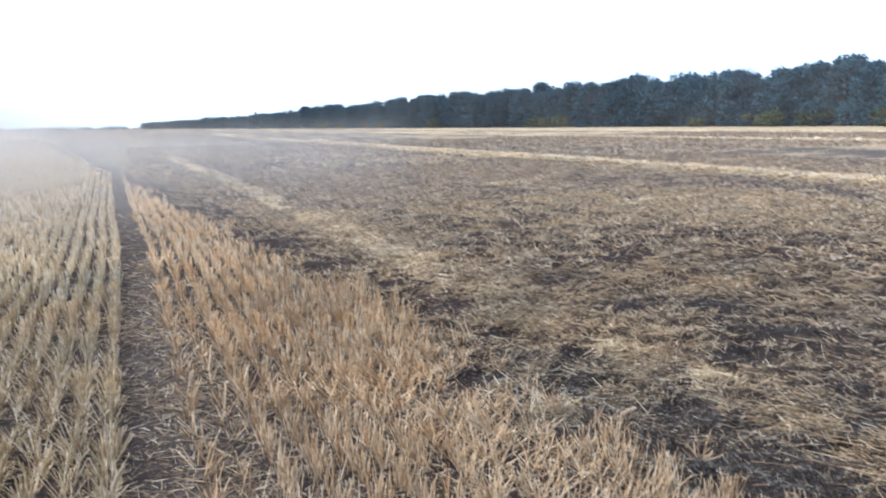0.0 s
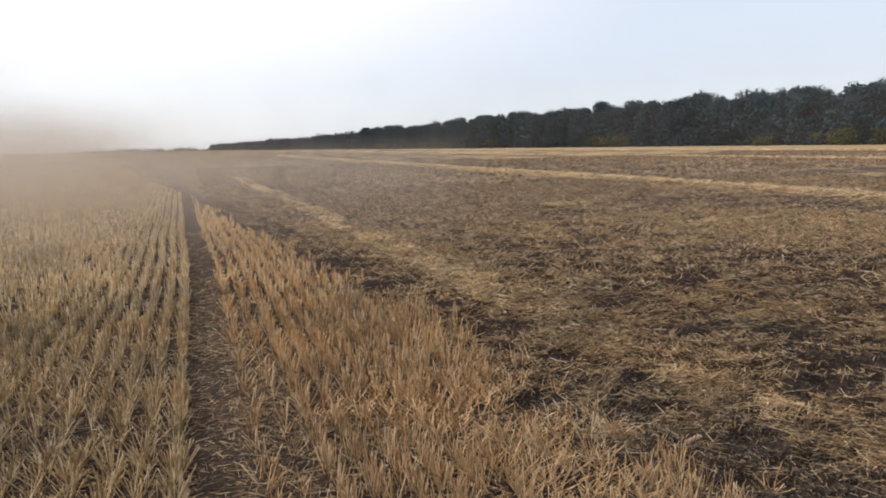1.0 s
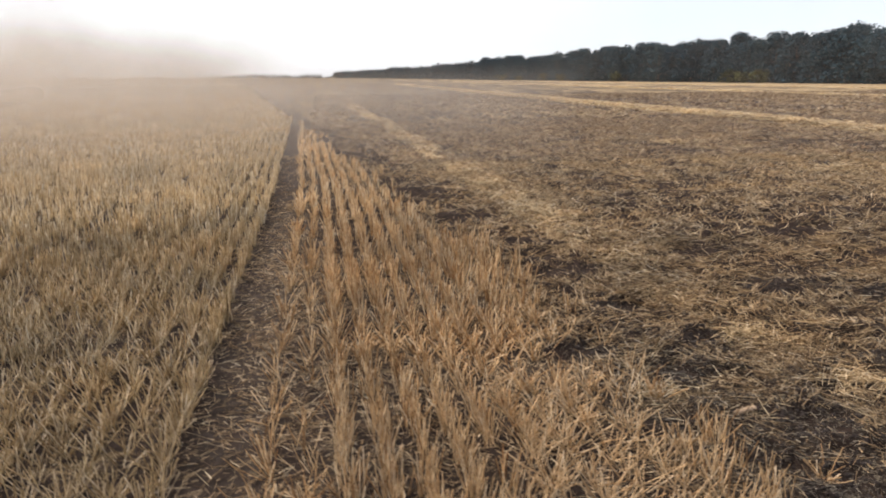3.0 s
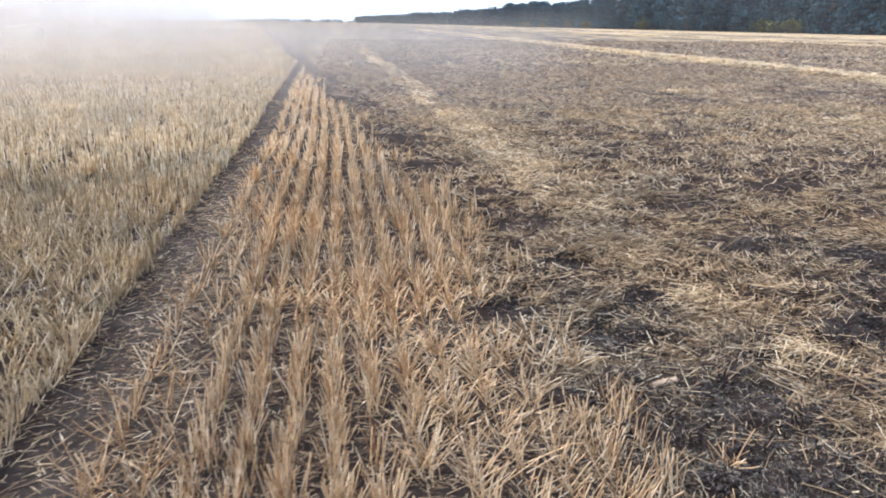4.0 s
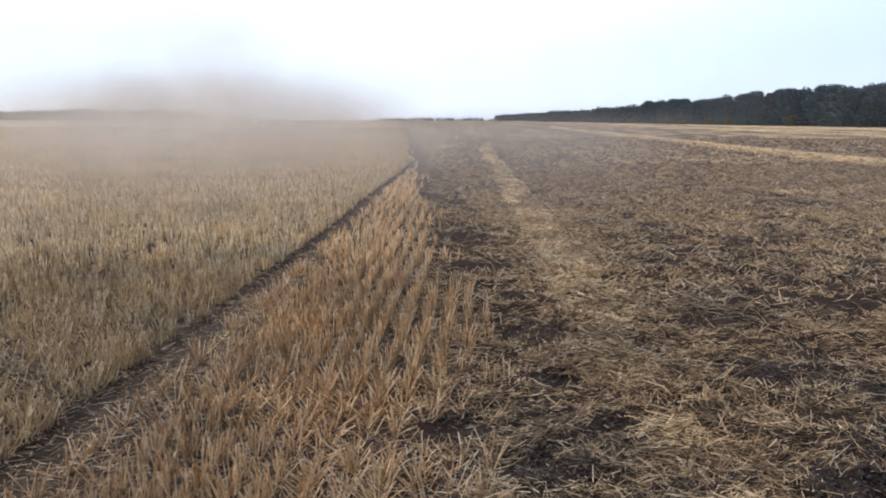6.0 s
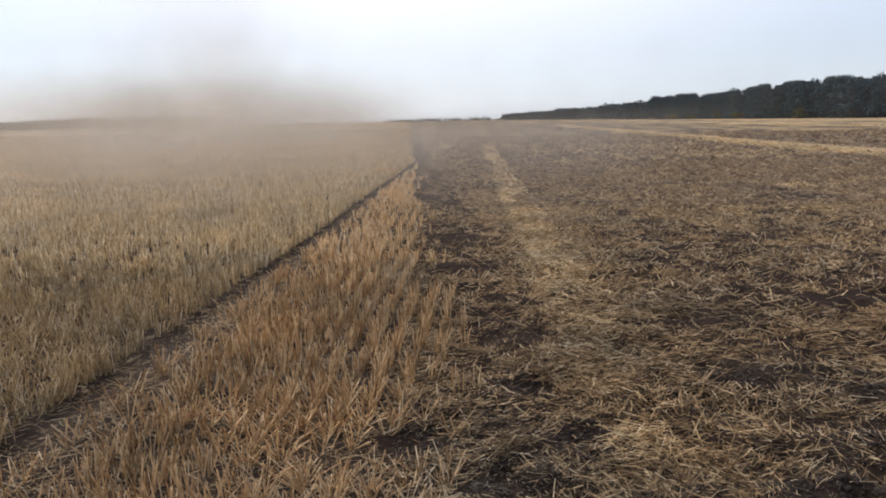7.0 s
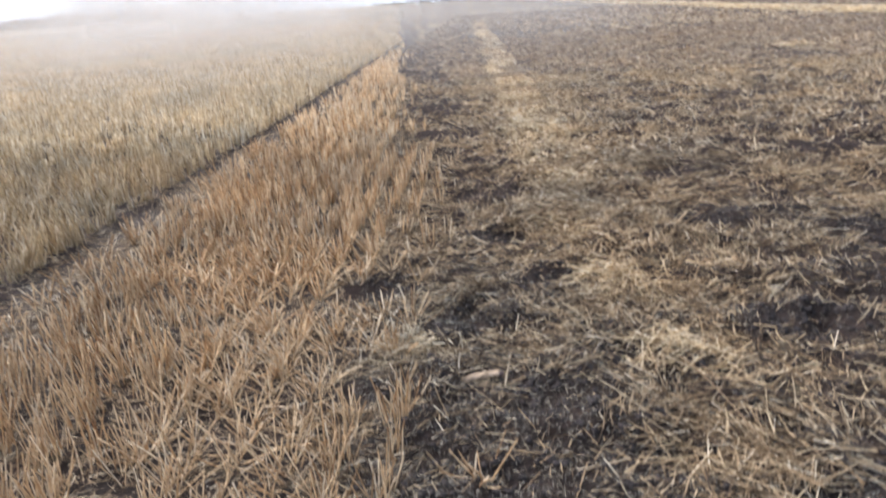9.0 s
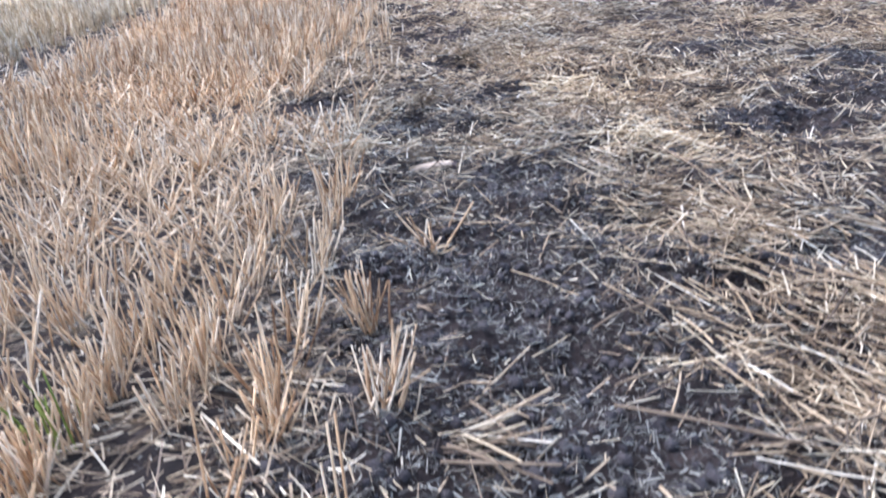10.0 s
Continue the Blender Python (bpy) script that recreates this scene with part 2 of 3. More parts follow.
def dust_haze_material(name, colour, size):
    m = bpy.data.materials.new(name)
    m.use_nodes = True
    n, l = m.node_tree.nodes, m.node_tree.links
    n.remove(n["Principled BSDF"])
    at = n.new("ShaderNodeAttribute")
    at.attribute_name = "dust_haze_amount"
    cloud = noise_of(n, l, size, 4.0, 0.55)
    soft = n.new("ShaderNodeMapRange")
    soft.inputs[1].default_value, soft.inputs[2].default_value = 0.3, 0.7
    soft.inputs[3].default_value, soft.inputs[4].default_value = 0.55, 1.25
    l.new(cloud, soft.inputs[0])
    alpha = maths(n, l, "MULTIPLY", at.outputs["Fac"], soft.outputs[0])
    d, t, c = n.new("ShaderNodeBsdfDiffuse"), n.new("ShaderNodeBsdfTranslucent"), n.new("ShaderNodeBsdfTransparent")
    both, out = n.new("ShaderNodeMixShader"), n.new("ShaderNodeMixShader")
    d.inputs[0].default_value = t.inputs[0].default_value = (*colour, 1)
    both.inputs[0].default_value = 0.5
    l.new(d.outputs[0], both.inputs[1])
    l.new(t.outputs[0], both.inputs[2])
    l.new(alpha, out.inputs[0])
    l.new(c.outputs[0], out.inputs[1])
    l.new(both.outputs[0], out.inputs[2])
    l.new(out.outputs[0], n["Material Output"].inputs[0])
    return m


GROUND = ground_material()
STUBBLE_GOLD = straw_material("golden_stubble", [(0.0, (0.3, 0.172, 0.083)), (0.35, (0.6, 0.405, 0.212)), (0.7, (0.75, 0.565, 0.34)), (1.0, (0.74, 0.61, 0.43))])
STUBBLE_PALE = straw_material("pale_stubble", [(0.0, (0.3, 0.215, 0.115)), (0.35, (0.52, 0.4, 0.225)), (0.7, (0.66, 0.53, 0.34)), (1.0, (0.77, 0.67, 0.5))])
LITTER = straw_material("loose_straw", [(0.0, (0.05, 0.035, 0.027)), (0.3, (0.17, 0.118, 0.07)), (0.6, (0.385, 0.275, 0.158)), (0.85, (0.55, 0.435, 0.27)), (1.0, (0.64, 0.55, 0.41))])
# far copy of the loose straw: flatter tones, with haze put into the colour
LITTER_HAZED = straw_material("hazed_far_straw", [(0.0, (0.08, 0.055, 0.043)), (0.4, (0.21, 0.152, 0.108)), (0.8, (0.38, 0.295, 0.2)), (1.0, (0.53, 0.45, 0.32))])
SWATH_STRAW = straw_material("swath_straw", [(0.0, (0.46, 0.33, 0.185)), (0.5, (0.67, 0.535, 0.325)), (1.0, (0.79, 0.69, 0.5))])
FALLEN = straw_material("broken_straw", [(0.0, (0.13, 0.09, 0.06)), (0.4, (0.3, 0.22, 0.135)), (0.8, (0.48, 0.375, 0.24)), (1.0, (0.62, 0.53, 0.38))])
TORN = straw_material("torn_stubble_straw", [(0.0, (0.15, 0.1, 0.06)), (0.4, (0.36, 0.26, 0.155)), (0.8, (0.52, 0.4, 0.25)), (1.0, (0.64, 0.54, 0.38))])
CHAFF = straw_material("chaff", [(0.0, (0.03, 0.025, 0.021)), (0.5, (0.11, 0.094, 0.072)), (1.0, (0.34, 0.3, 0.23))])
SOIL = plain_noise_material("dark_clod_soil", (0.009, 0.0068, 0.006), (0.036, 0.027, 0.023), 30.0, 0.95, 0.8)
STALK = plain_noise_material("dry_stalk_rind", (0.2, 0.135, 0.085), (0.42, 0.3, 0.19), 24.0, 0.7, 0.5)
PITH = plain_noise_material("dark_stalk_end", (0.03, 0.02, 0.018), (0.09, 0.06, 0.05), 40.0)
GREEN = straw_material("green_blade", [(0.0, (0.15, 0.18, 0.03)), (0.5, (0.27, 0.31, 0.06)), (1.0, (0.4, 0.4, 0.12))])
BARK = plain_noise_material("tree_bark", (0.03, 0.025, 0.02), (0.09, 0.075, 0.06), 5.0, 0.9, 0.8)
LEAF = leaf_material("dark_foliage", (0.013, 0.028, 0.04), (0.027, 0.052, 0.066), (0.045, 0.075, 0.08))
LEAF_BUSH = leaf_material("bush_foliage", (0.024, 0.03, 0.015), (0.05, 0.056, 0.024), (0.1, 0.085, 0.035))
# distant leaves, paler and greyer than the near ones: haze put into the colour
LEAF_HAZED = leaf_material("hazed_distant_foliage", (0.05, 0.06, 0.055), (0.075, 0.085, 0.075), (0.1, 0.11, 0.09))
DUST_HAZE = dust_haze_material("hanging_dust_and_haze", (0.48, 0.428, 0.37), 0.12)


# ---- mesh builders ----
def mesh_of(name, verts, quads, mat, smooth=False):
    me = bpy.data.meshes.new(name)
    k = quads.shape[1]
    me.vertices.add(len(verts))
    me.vertices.foreach_set("co", np.ascontiguousarray(verts, np.float32).ravel())
    me.loops.add(quads.size)
    me.loops.foreach_set("vertex_index", np.ascontiguousarray(quads, np.int32).ravel())
    me.polygons.add(len(quads))
    me.polygons.foreach_set("loop_start", np.arange(0, quads.size, k, dtype=np.int32))
    if smooth:
        me.polygons.foreach_set("use_smooth", np.ones(len(quads), bool))
    me.update(calc_edges=True)
    me.materials.append(mat)
    return me


def part(name, data, mat, parent, label=""):
    """Links a bmesh or a mesh as one object under a thing."""
    if isinstance(data, bmesh.types.BMesh):
        me = bpy.data.meshes.new(name)
        data.to_mesh(me)
        data.free()
        me.materials.append(mat)
        data = me
    ob = new(name, data)
    ob.parent = parent
    return tagged(ob, label)


def unit(v):
    return v / np.maximum(np.linalg.norm(v, axis=-1, keepdims=True), 1e-9)


def stalks(base, way, length, radius, sides, segs, curl, taper=0.75):
    """Straw stalks as open tubes (three sides or more) or thin strips (two). Returns vertices and faces."""
    base, way = np.asarray(base, float), unit(np.asarray(way, float))
    count = len(base)
    a = unit(np.cross(way, rng.normal(size=(count, 3))))
    b = np.cross(way, a)
    s = np.linspace(0, 1, segs + 1)
    mid = base[:, None] + way[:, None] * (length[:, None] * s)[..., None] + curl[:, None] * (s ** 2)[None, :, None]
    ang = np.arange(sides) * 2 * np.pi / sides
    r = radius[:, None] * (1 - (1 - taper) * s)
    ring = a[:, None, None] * np.cos(ang)[None, None, :, None] + b[:, None, None] * np.sin(ang)[None, None, :, None]
    v = mid[:, :, None] + ring * r[:, :, None, None]
    idx = np.arange(count * (segs + 1) * sides).reshape(count, segs + 1, sides)
    faces = []
    for k in range(sides if sides > 2 else 1):
        j = (k + 1) % sides
        faces.append(np.stack([idx[:, :-1, k], idx[:, :-1, j], idx[:, 1:, j], idx[:, 1:, k]], -1).reshape(-1, 4))
    return v.reshape(-1, 3), np.concatenate(faces)


def stuff(name, pieces, mat, label, category):
    verts, faces, at = [], [], 0
    for v, f in pieces:
        verts.append(v)
        faces.append(f + at)
        at += len(v)
    ob = new(name, mesh_of(name, np.concatenate(verts), np.concatenate(faces), mat))
    return tagged(ob, label, category, kind="stuff")


# ---- ground: one sheet to the horizon ----
def spread(lo, hi, fine, grow, limit):
    """Coordinates spaced finely between lo and hi, then ever wider out to the limit on both sides."""
    c = list(np.arange(lo, hi, fine))
    g = fine
    while c[-1] < limit:
        g *= grow
        c.append(c[-1] + g)
    g, low = fine, [c[0]]
    while low[-1] > -limit:
        g *= grow
        low.append(low[-1] - g)
    return np.array(low[:0:-1] + c)


def build_ground():
    xs, ys = spread(-0.6, 5.0, 0.03, 1.062, 4500), spread(1.2, 7.0, 0.034, 1.062, 4500)
    gx, gy = np.meshgrid(xs, ys)
    x, y = gx.ravel(), gy.ravel()
    v = np.stack([x, y, height(x, y)], -1)
    idx = np.arange(len(x)).reshape(gx.shape)
    q = np.stack([idx[:-1, :-1], idx[:-1, 1:], idx[1:, 1:], idx[1:, :-1]], -1).reshape(-1, 4)
    me = mesh_of("ground", v, q, GROUND, smooth=True)
    # close by the straw is there as stalks, so the soil itself carries less of it
    painted = np.where(x > edge(y), np.maximum(0.25 + 0.75 * step(5, 13, np.hypot(x - 2, y)), 1.2 * (1 - step(-0.2, 1.0, y))), 0.85 + 0.15 * step(6, 16, np.hypot(x, y)))
    me.attributes.new("cover", "FLOAT", "POINT").data.foreach_set("value", (cover(x, y) * painted).astype(np.float32))
    me.attributes.new("dry_and_hazed", "FLOAT", "POINT").data.foreach_set("value", dry_and_hazed(x, y).astype(np.float32))
    return tagged(new("ground", me), "harvested grain field of dark soil with straw litter", "field", kind="structure")


build_ground()


# ---- standing stubble ----
def stubble(y0, y1, x0, x1, per_metre, stems, sides, segs, radius):
    """Stubble in drilled rows between the given bounds: base points, ways, lengths, radii and curls."""
    rows = np.concatenate([np.arange(TRACK + 0.21, x1, ROW), np.arange(TRACK - 0.19, x0, -ROW)])
    rows = rows[(rows > x0) & (rows < x1)]
    n = int((y1 - y0) * per_metre)
    cy = y0 + (y1 - y0) * rng.random((len(rows), n))
    if y0 > 3:
        cy = cy * (1 + rng.normal(0, 0.07, cy.shape))
    cx = rows[:, None] + bend(cy) + rng.normal(0, 0.012, cy.shape) + 0.05 * (fbm(rows[:, None] * 0, cy, 2.5, 83, 2) - 0.5)
    # the wheels pressed down a row by the far track and two rows by the near one
    gone = np.where(np.abs(rows - TRACK_B) < 0.08, 0.7, np.where(np.abs(rows - TRACK - 0.29) < 0.1, 0.62, 0.0))
    pressed = rng.random(cy.size) < (gone[:, None] * (1 - 0.4 * step(6, 9, cy))).ravel()
    cx, cy = cx.ravel(), cy.ravel()
    keep = ~pressed & (cx < edge(cy) + 0.13 * rng.normal(size=len(cx))) & (rng.random(len(cx)) < 0.25 + 0.4 * (1 - step(2.1, 2.8, cy)) + 0.4 * step(5, 8, cy) * (cx < TRACK) + 1.3 * fbm(cx, cy, 0.35, 85, 2) - 1.5 * spots(cx, cy))
    cx, cy = cx[keep], cy[keep]
    lean = rng.normal(0, 0.14, (len(cx), 2))
    bx, by = np.repeat(cx, stems), np.repeat(cy, stems)
    k = len(bx)
    bx, by = bx + rng.normal(0, 0.015, k), by + rng.normal(0, 0.024, k)
    tread = step(0.5, 0.7, fbm(bx, by, 0.8, 87, 2)) * (0.25 + 0.75 * step(0.1, 0.4, bx)) * (0.35 + 0.65 * step(1.9, 2.7, by)) * (1 - step(3.4, 6.2, by + 3.5 * (fbm(bx, by, 0.9, 91, 2) - 0.5)))
    tread = np.maximum(tread, 0.55 * (1 - step(-0.25, 0.0, bx)) * (1 - step(4.5, 6.5, by + 3 * (fbm(bx, by, 0.9, 93, 2) - 0.5))))
    tread = np.maximum(tread, 0.6 * bump(TRACK + 0.18, 0.3, bx))
    w = np.repeat(lean, stems, 0) + rng.normal(0, 0.12, (k, 2)) * np.where(bx < TRACK, 2.0 - 1.0 * step(2.5, 4.5, by), 1.0)[:, None] + tread[:, None] * rng.normal(0, 0.75, (k, 2))
    w = w * (1 - 0.4 * step(4.5, 7, by))[:, None]
    way = np.stack([w[:, 0], w[:, 1], np.ones(k)], -1)
    length = np.clip(rng.normal(0.138, 0.028, k), 0.05, 0.22) * (0.8 + 0.4 * fbm(bx, by, 0.9, 89, 2))
    z = height(bx, by) - 0.012
    curl = rng.normal(0, 0.012, (k, 3)) * np.array([1, 1, 0.3])
    return stalks(np.stack([bx, by, z], -1), way, length, radius * (0.75 + 0.5 * rng.random(k)), sides, segs, curl, 0.9), bx


def split_by(pieces, stems_x, limit, sides, segs):
    """Parts the stalks that stand left of the limit from those right of it."""
    v, f = pieces
    per = (segs + 1) * sides
    left = stems_x < limit
    out = []
    for mask in (left, ~left):
        vv = v.reshape(-1, per, 3)[mask].reshape(-1, 3)
        one = np.arange(per).reshape(segs + 1, sides)
        fs = []
        for k in range(sides if sides > 2 else 1):
            j = (k + 1) % sides
            fs.append(np.stack([one[:-1, k], one[:-1, j], one[1:, j], one[1:, k]], -1).reshape(-1, 4))
        fs = np.concatenate(fs)
        ff = (np.arange(mask.sum())[:, None, None] * per + fs[None]).reshape(-1, 4)
        out.append((vv, ff))
    return out


def single_pieces(name, v, f, size, parent, mat):
    """Makes every run of that many vertices an object of its own under the parent."""
    for k in range(len(v) // size):
        sel = f[(f[:, 0] >= k * size) & (f[:, 0] < (k + 1) * size)] - k * size
        mid = v[k * size]
        ob = part(name, mesh_of(name, v[k * size:(k + 1) * size] - mid, sel, mat), mat, parent)
        ob.matrix_basis = Matrix.Translation(mid)


pale, gold, tufts = [], [], None
for y0, y1, x0, x1, per, stems, sides, segs, rad in (
        (-1.2, 3.3, -5.5, 2.5, 28, 6, 3, 1, 0.0023),
        (3.3, 7.0, -5.5, 2.5, 31, 6, 3, 1, 0.003),
        (7.0, 14.0, -11.0, 2.0, 18, 5, 2, 1, 0.0048),
        (14.0, 26.0, -22.0, 1.2, 14, 4, 2, 1, 0.0078),
        (26.0, 55.0, -45.0, 0.4, 6.0, 3, 2, 1, 0.016),
        (55.0, 120.0, -110.0, 0.2, 0.7, 3, 2, 1, 0.055),
        (-1.2, 7.0, -11.0, -5.5, 10, 4, 2, 1, 0.0045),
        (-7.0, -1.2, -11.0, 2.5, 9, 5, 2, 1, 0.0045)):
    pieces, sx = stubble(y0, y1, x0, x1, per, stems, sides, segs, rad)
    if tufts is None:
        # the plants by the end of the walk are told apart one by one
        per = stems * (segs + 1) * sides
        plant = pieces[0].reshape(-1, per, 3)
        close = (plant[:, 0, 0] > 0.9) & (plant[:, 0, 1] > 1.6) & (plant[:, 0, 1] < 3.3)
        close &= np.cumsum(close) <= 300
        quads = pieces[1].reshape(sides, -1, 4).transpose(1, 0, 2)[:stems * segs].reshape(-1, 4)
        tufts = (plant[close].reshape(-1, 3), (np.arange(close.sum())[:, None, None] * per + quads[None]).reshape(-1, 4), per)
        rest = np.repeat(~close, stems)
        pieces, sx = (plant[~close].reshape(-1, 3), None), sx[rest]
    a, b = split_by(pieces, sx, TRACK, sides, segs)
    pale.append(a)
    gold.append(b)
stuff("stubble_field", pale, STUBBLE_PALE, "pale dry cut grain stubble standing in drilled rows", "stubble")
strip = stuff("stubble_strip", gold, STUBBLE_GOLD, "golden cut stubble strip beside the bare wheel track", "stubble")
single_pieces("stubble_tuft", *tufts, strip, STUBBLE_GOLD)


# ---- loose straw on the ground ----
def strewn(x0, x1, y0, y1, count, low, high, radius, sides, segs, chance, lift=0.03, across=0.6, wild=0.12, toward=None):
    x, y = x0 + (x1 - x0) * rng.random(count), y0 + (y1 - y0) * rng.random(count)
    keep = rng.random(count) < chance(x, y)
    x, y = x[keep], y[keep]
    k = len(x)
    turn = np.where(rng.random(k) < across, 0.15 + 5.0 * (fbm(x, y, 0.32, 131, 2) - 0.5) + rng.normal(0, 0.3, k), rng.random(k) * np.pi)
    if toward is not None:
        turn = np.where(rng.random(k) < across, toward + rng.normal(0, 0.35, k), turn)
    pitch = rng.normal(0, wild, k)
    length = low + (high - low) * rng.beta(1.3, 3.0, k)
    way = np.stack([np.cos(turn), np.sin(turn), pitch], -1)
    mid = np.stack([x, y, height(x, y) + 0.004 + lift * rng.random(k) ** 2 * chance(x, y)], -1)
    base = mid - unit(way) * (length / 2)[:, None]
    base[:, 2] = np.maximum(base[:, 2], height(base[:, 0], base[:, 1]) + 0.002)
    curl = rng.normal(0, 0.11, (k, 3)) * length[:, None] * np.array([1, 1, 0.25])
    return stalks(base, way, length, radius * (0.6 + 0.8 * rng.random(k)), sides, segs, curl, 0.85)


def on_worked(x, y):
    c = cover(x, y)
    thick = 0.1 * step(2.75, 3.0, x) * (1 - step(2.4, 3.2, y)) * (1 - spots(x, y))
    return np.where(x > edge(y) - 0.05 - 0.3 * fbm(x, y, 0.25, 95, 2), (0.05 + 1.25 * c ** 1.3 + thick) * (1 - 0.7 * step(3.1, 4.0, x) * (1 - step(5, 7.5, np.hypot(x, y)))) * (1 - 0.75 * spots(x, y))
                    * (1 - 0.5 * step(3.15, 3.5, x) * step(2.2, 2.5, y) * (1 - step(3.4, 4.2, y))), 0)


def on_bare(x, y):
    return np.where(x > edge(y) - 0.05, (0.29 + 0.72 * cover(x, y)) * (1 - 0.5 * step(3.2, 4.2, x)) * (1 - 0.7 * spots(x, y)), 0)


def on_track(x, y):
    return 0.8 * bump(TRACK + 0.06, 0.3, x)


def on_stubble(x, y):
    trodden = step(0.1, 0.4, x) * (1 - step(3.8, 7.5, y + 3.5 * (fbm(x, y, 0.9, 91, 2) - 0.5)))
    return np.where(x < edge(y) + 0.1, np.where(x < TRACK, 0.25, 0.28) + 0.4 * np.maximum(trodden, 0.8 * bump(edge(y), 0.25, x)) - 0.8 * spots(x, y), 0)


litter = [
    strewn(1.2, 6.5, 0.6, 3.0, 36000, 0.03, 0.22, 0.0019, 3, 2, on_worked, 0.07, 0.5, 0.2),
    strewn(2.6, 3.4, 1.2, 2.6, 900, 0.06, 0.3, 0.0018, 3, 2, on_worked, 0.08, 0.8, 0.1, -0.8),
    strewn(1.2, 6.5, 3.0, 6.0, 42000, 0.03, 0.22, 0.0023, 3, 2, on_worked, 0.08, 0.5, 0.28),
    strewn(1.2, 6.5, 0.6, 6.0, 95000, 0.012, 0.1, 0.0014, 2, 1, on_bare, 0.05, 0.3, 0.3),
    strewn(0.9, 12.0, 6.0, 12.0, 130000, 0.04, 0.22, 0.003, 2, 1, on_worked, 0.09, 0.4, 0.5),
    strewn(1.2, 14.0, -7.0, 0.6, 36000, 0.04, 0.28, 0.0048, 2, 1, on_worked, 0.07, 0.4, 0.4),
    strewn(6.5, 14.0, 0.6, 6.0, 52000, 0.04, 0.26, 0.004, 2, 1, on_worked, 0.08, 0.4, 0.4),
]
far_litter = [
    strewn(0.3, 24.0, 12.0, 24.0, 180000, 0.06, 0.24, 0.0054, 2, 1, on_worked, 0.07, 0.25, 0.4),
    strewn(12.0, 34.0, 3.0, 12.0, 70000, 0.06, 0.26, 0.0055, 2, 1, on_worked, 0.07, 0.25, 0.4),
    strewn(0.3, 60.0, 24.0, 60.0, 90000, 0.1, 0.4, 0.016, 2, 1, on_worked, 0.08, 0.3, 0.4),
]
stuff("scattered_straw", far_litter, LITTER_HAZED, "brown straw scattered far across the worked field, haze put into its colour", "straw")
straws = stuff("straw_litter", litter, LITTER, "chopped dry straw strewn over dark worked soil", "straw")
v, f = strewn(2.45, 3.5, 1.4, 2.7, 600, 0.05, 0.24, 0.0021, 5, 3, on_worked, 0.07, 0.75, 0.12, -0.8)
count = min(300, len(v) // 20)
single_pieces("straw", v[:count * 20], f[f.max(1) < count * 20], 20, straws, LITTER)
under = [
    strewn(-4.0, 2.2, 0.0, 7.0, 52000, 0.02, 0.2, 0.0018, 2, 1, on_stubble, 0.03, 0.3, 0.2),
    strewn(-3.0, 2.3, 0.6, 6.0, 60000, 0.012, 0.1, 0.0014, 2, 1, on_stubble, 0.03, 0.2, 0.35),
    strewn(-8.0, 1.8, 6.0, 14.0, 26000, 0.03, 0.25, 0.0036, 2, 1, on_stubble, 0.03, 0.3, 0.2),
]
under.append(strewn(-0.4, 0.7, 1.0, 9.0, 6500, 0.015, 0.16, 0.0018, 2, 1, on_track, 0.015, 0.3, 0.15))
stuff("fallen_straw", under, FALLEN, "short broken straw fallen between the stubble rows", "straw")
chaff = [strewn(1.7, 3.4, 1.2, 3.6, 46000, 0.006, 0.035, 0.0011, 2, 1, lambda x, y: np.where(x > edge(y) - 0.1, 0.8, 0.1), 0.014, 0.2, 0.35),
         strewn(1.4, 5.5, 0.6, 5.0, 60000, 0.006, 0.04, 0.0011, 2, 1, lambda x, y: np.where(x > edge(y) - 0.1, 0.8, 0.15), 0.012, 0.2, 0.3)]
stuff("chaff", chaff, CHAFF, "fine pale chaff scattered on black soil", "chaff")


def in_swath(x, y):
    ragged = step(0.3, 0.55, fbm(x, y, 0.4, 45, 3))
    return ragged * bump(SWATH + bend(y) + 0.25 * (fbm(x * 0, y, 2.0, 41, 2) - 0.5), 0.27, x) * step(4.6, 7.0, y) * (0.45 + 0.9 * fbm(x, y, 0.8, 43, 2))


def in_swath_b(x, y):
    return bump(SWATH_B + 0.5 * (fbm(x * 0, y, 5.0, 47, 2) - 0.5), 0.5, x)


near_swath = [strewn(2.2, 3.7, 4.8, 12.0, 26000, 0.05, 0.26, 0.003, 2, 1, in_swath, 0.07),
              strewn(1.6, 3.7, 12.0, 40.0, 26000, 0.08, 0.32, 0.0065, 2, 1, in_swath, 0.08)]
stuff("straw_swath", near_swath, SWATH_STRAW, "light golden swath of dropped straw on dark ground", "straw swath")
far_swath = [strewn(14.6, 16.6, 6.0, 40.0, 32000, 0.1, 0.4, 0.0065, 2, 1, in_swath_b, 0.16, wild=0.25),
             strewn(14.6, 16.6, 40.0, 130.0, 22000, 0.15, 0.5, 0.014, 2, 1, in_swath_b, 0.18, wild=0.25)]
for wx_ in (41.0, 64.0):
    def in_row(x, y, c=wx_):
        return bump(c + 0.8 * (fbm(x * 0, y, 8.0, 49, 2) - 0.5), 0.7, x) * (0.4 + 0.6 * fbm(x, y, 6.0, 51, 2))
    far_row = [strewn(wx_ - 1.4, wx_ + 1.4, 14.0, 210.0, 26000, 0.25, 0.7, 0.024, 2, 1, in_row, 0.22, 0.3, 0.2)]
    stuff("straw_windrow", far_row, SWATH_STRAW, "distant pale windrow of straw before the trees", "straw windrow")
stuff("straw_windrow", far_swath, SWATH_STRAW, "long pale windrow of straw crossing the field", "straw windrow")


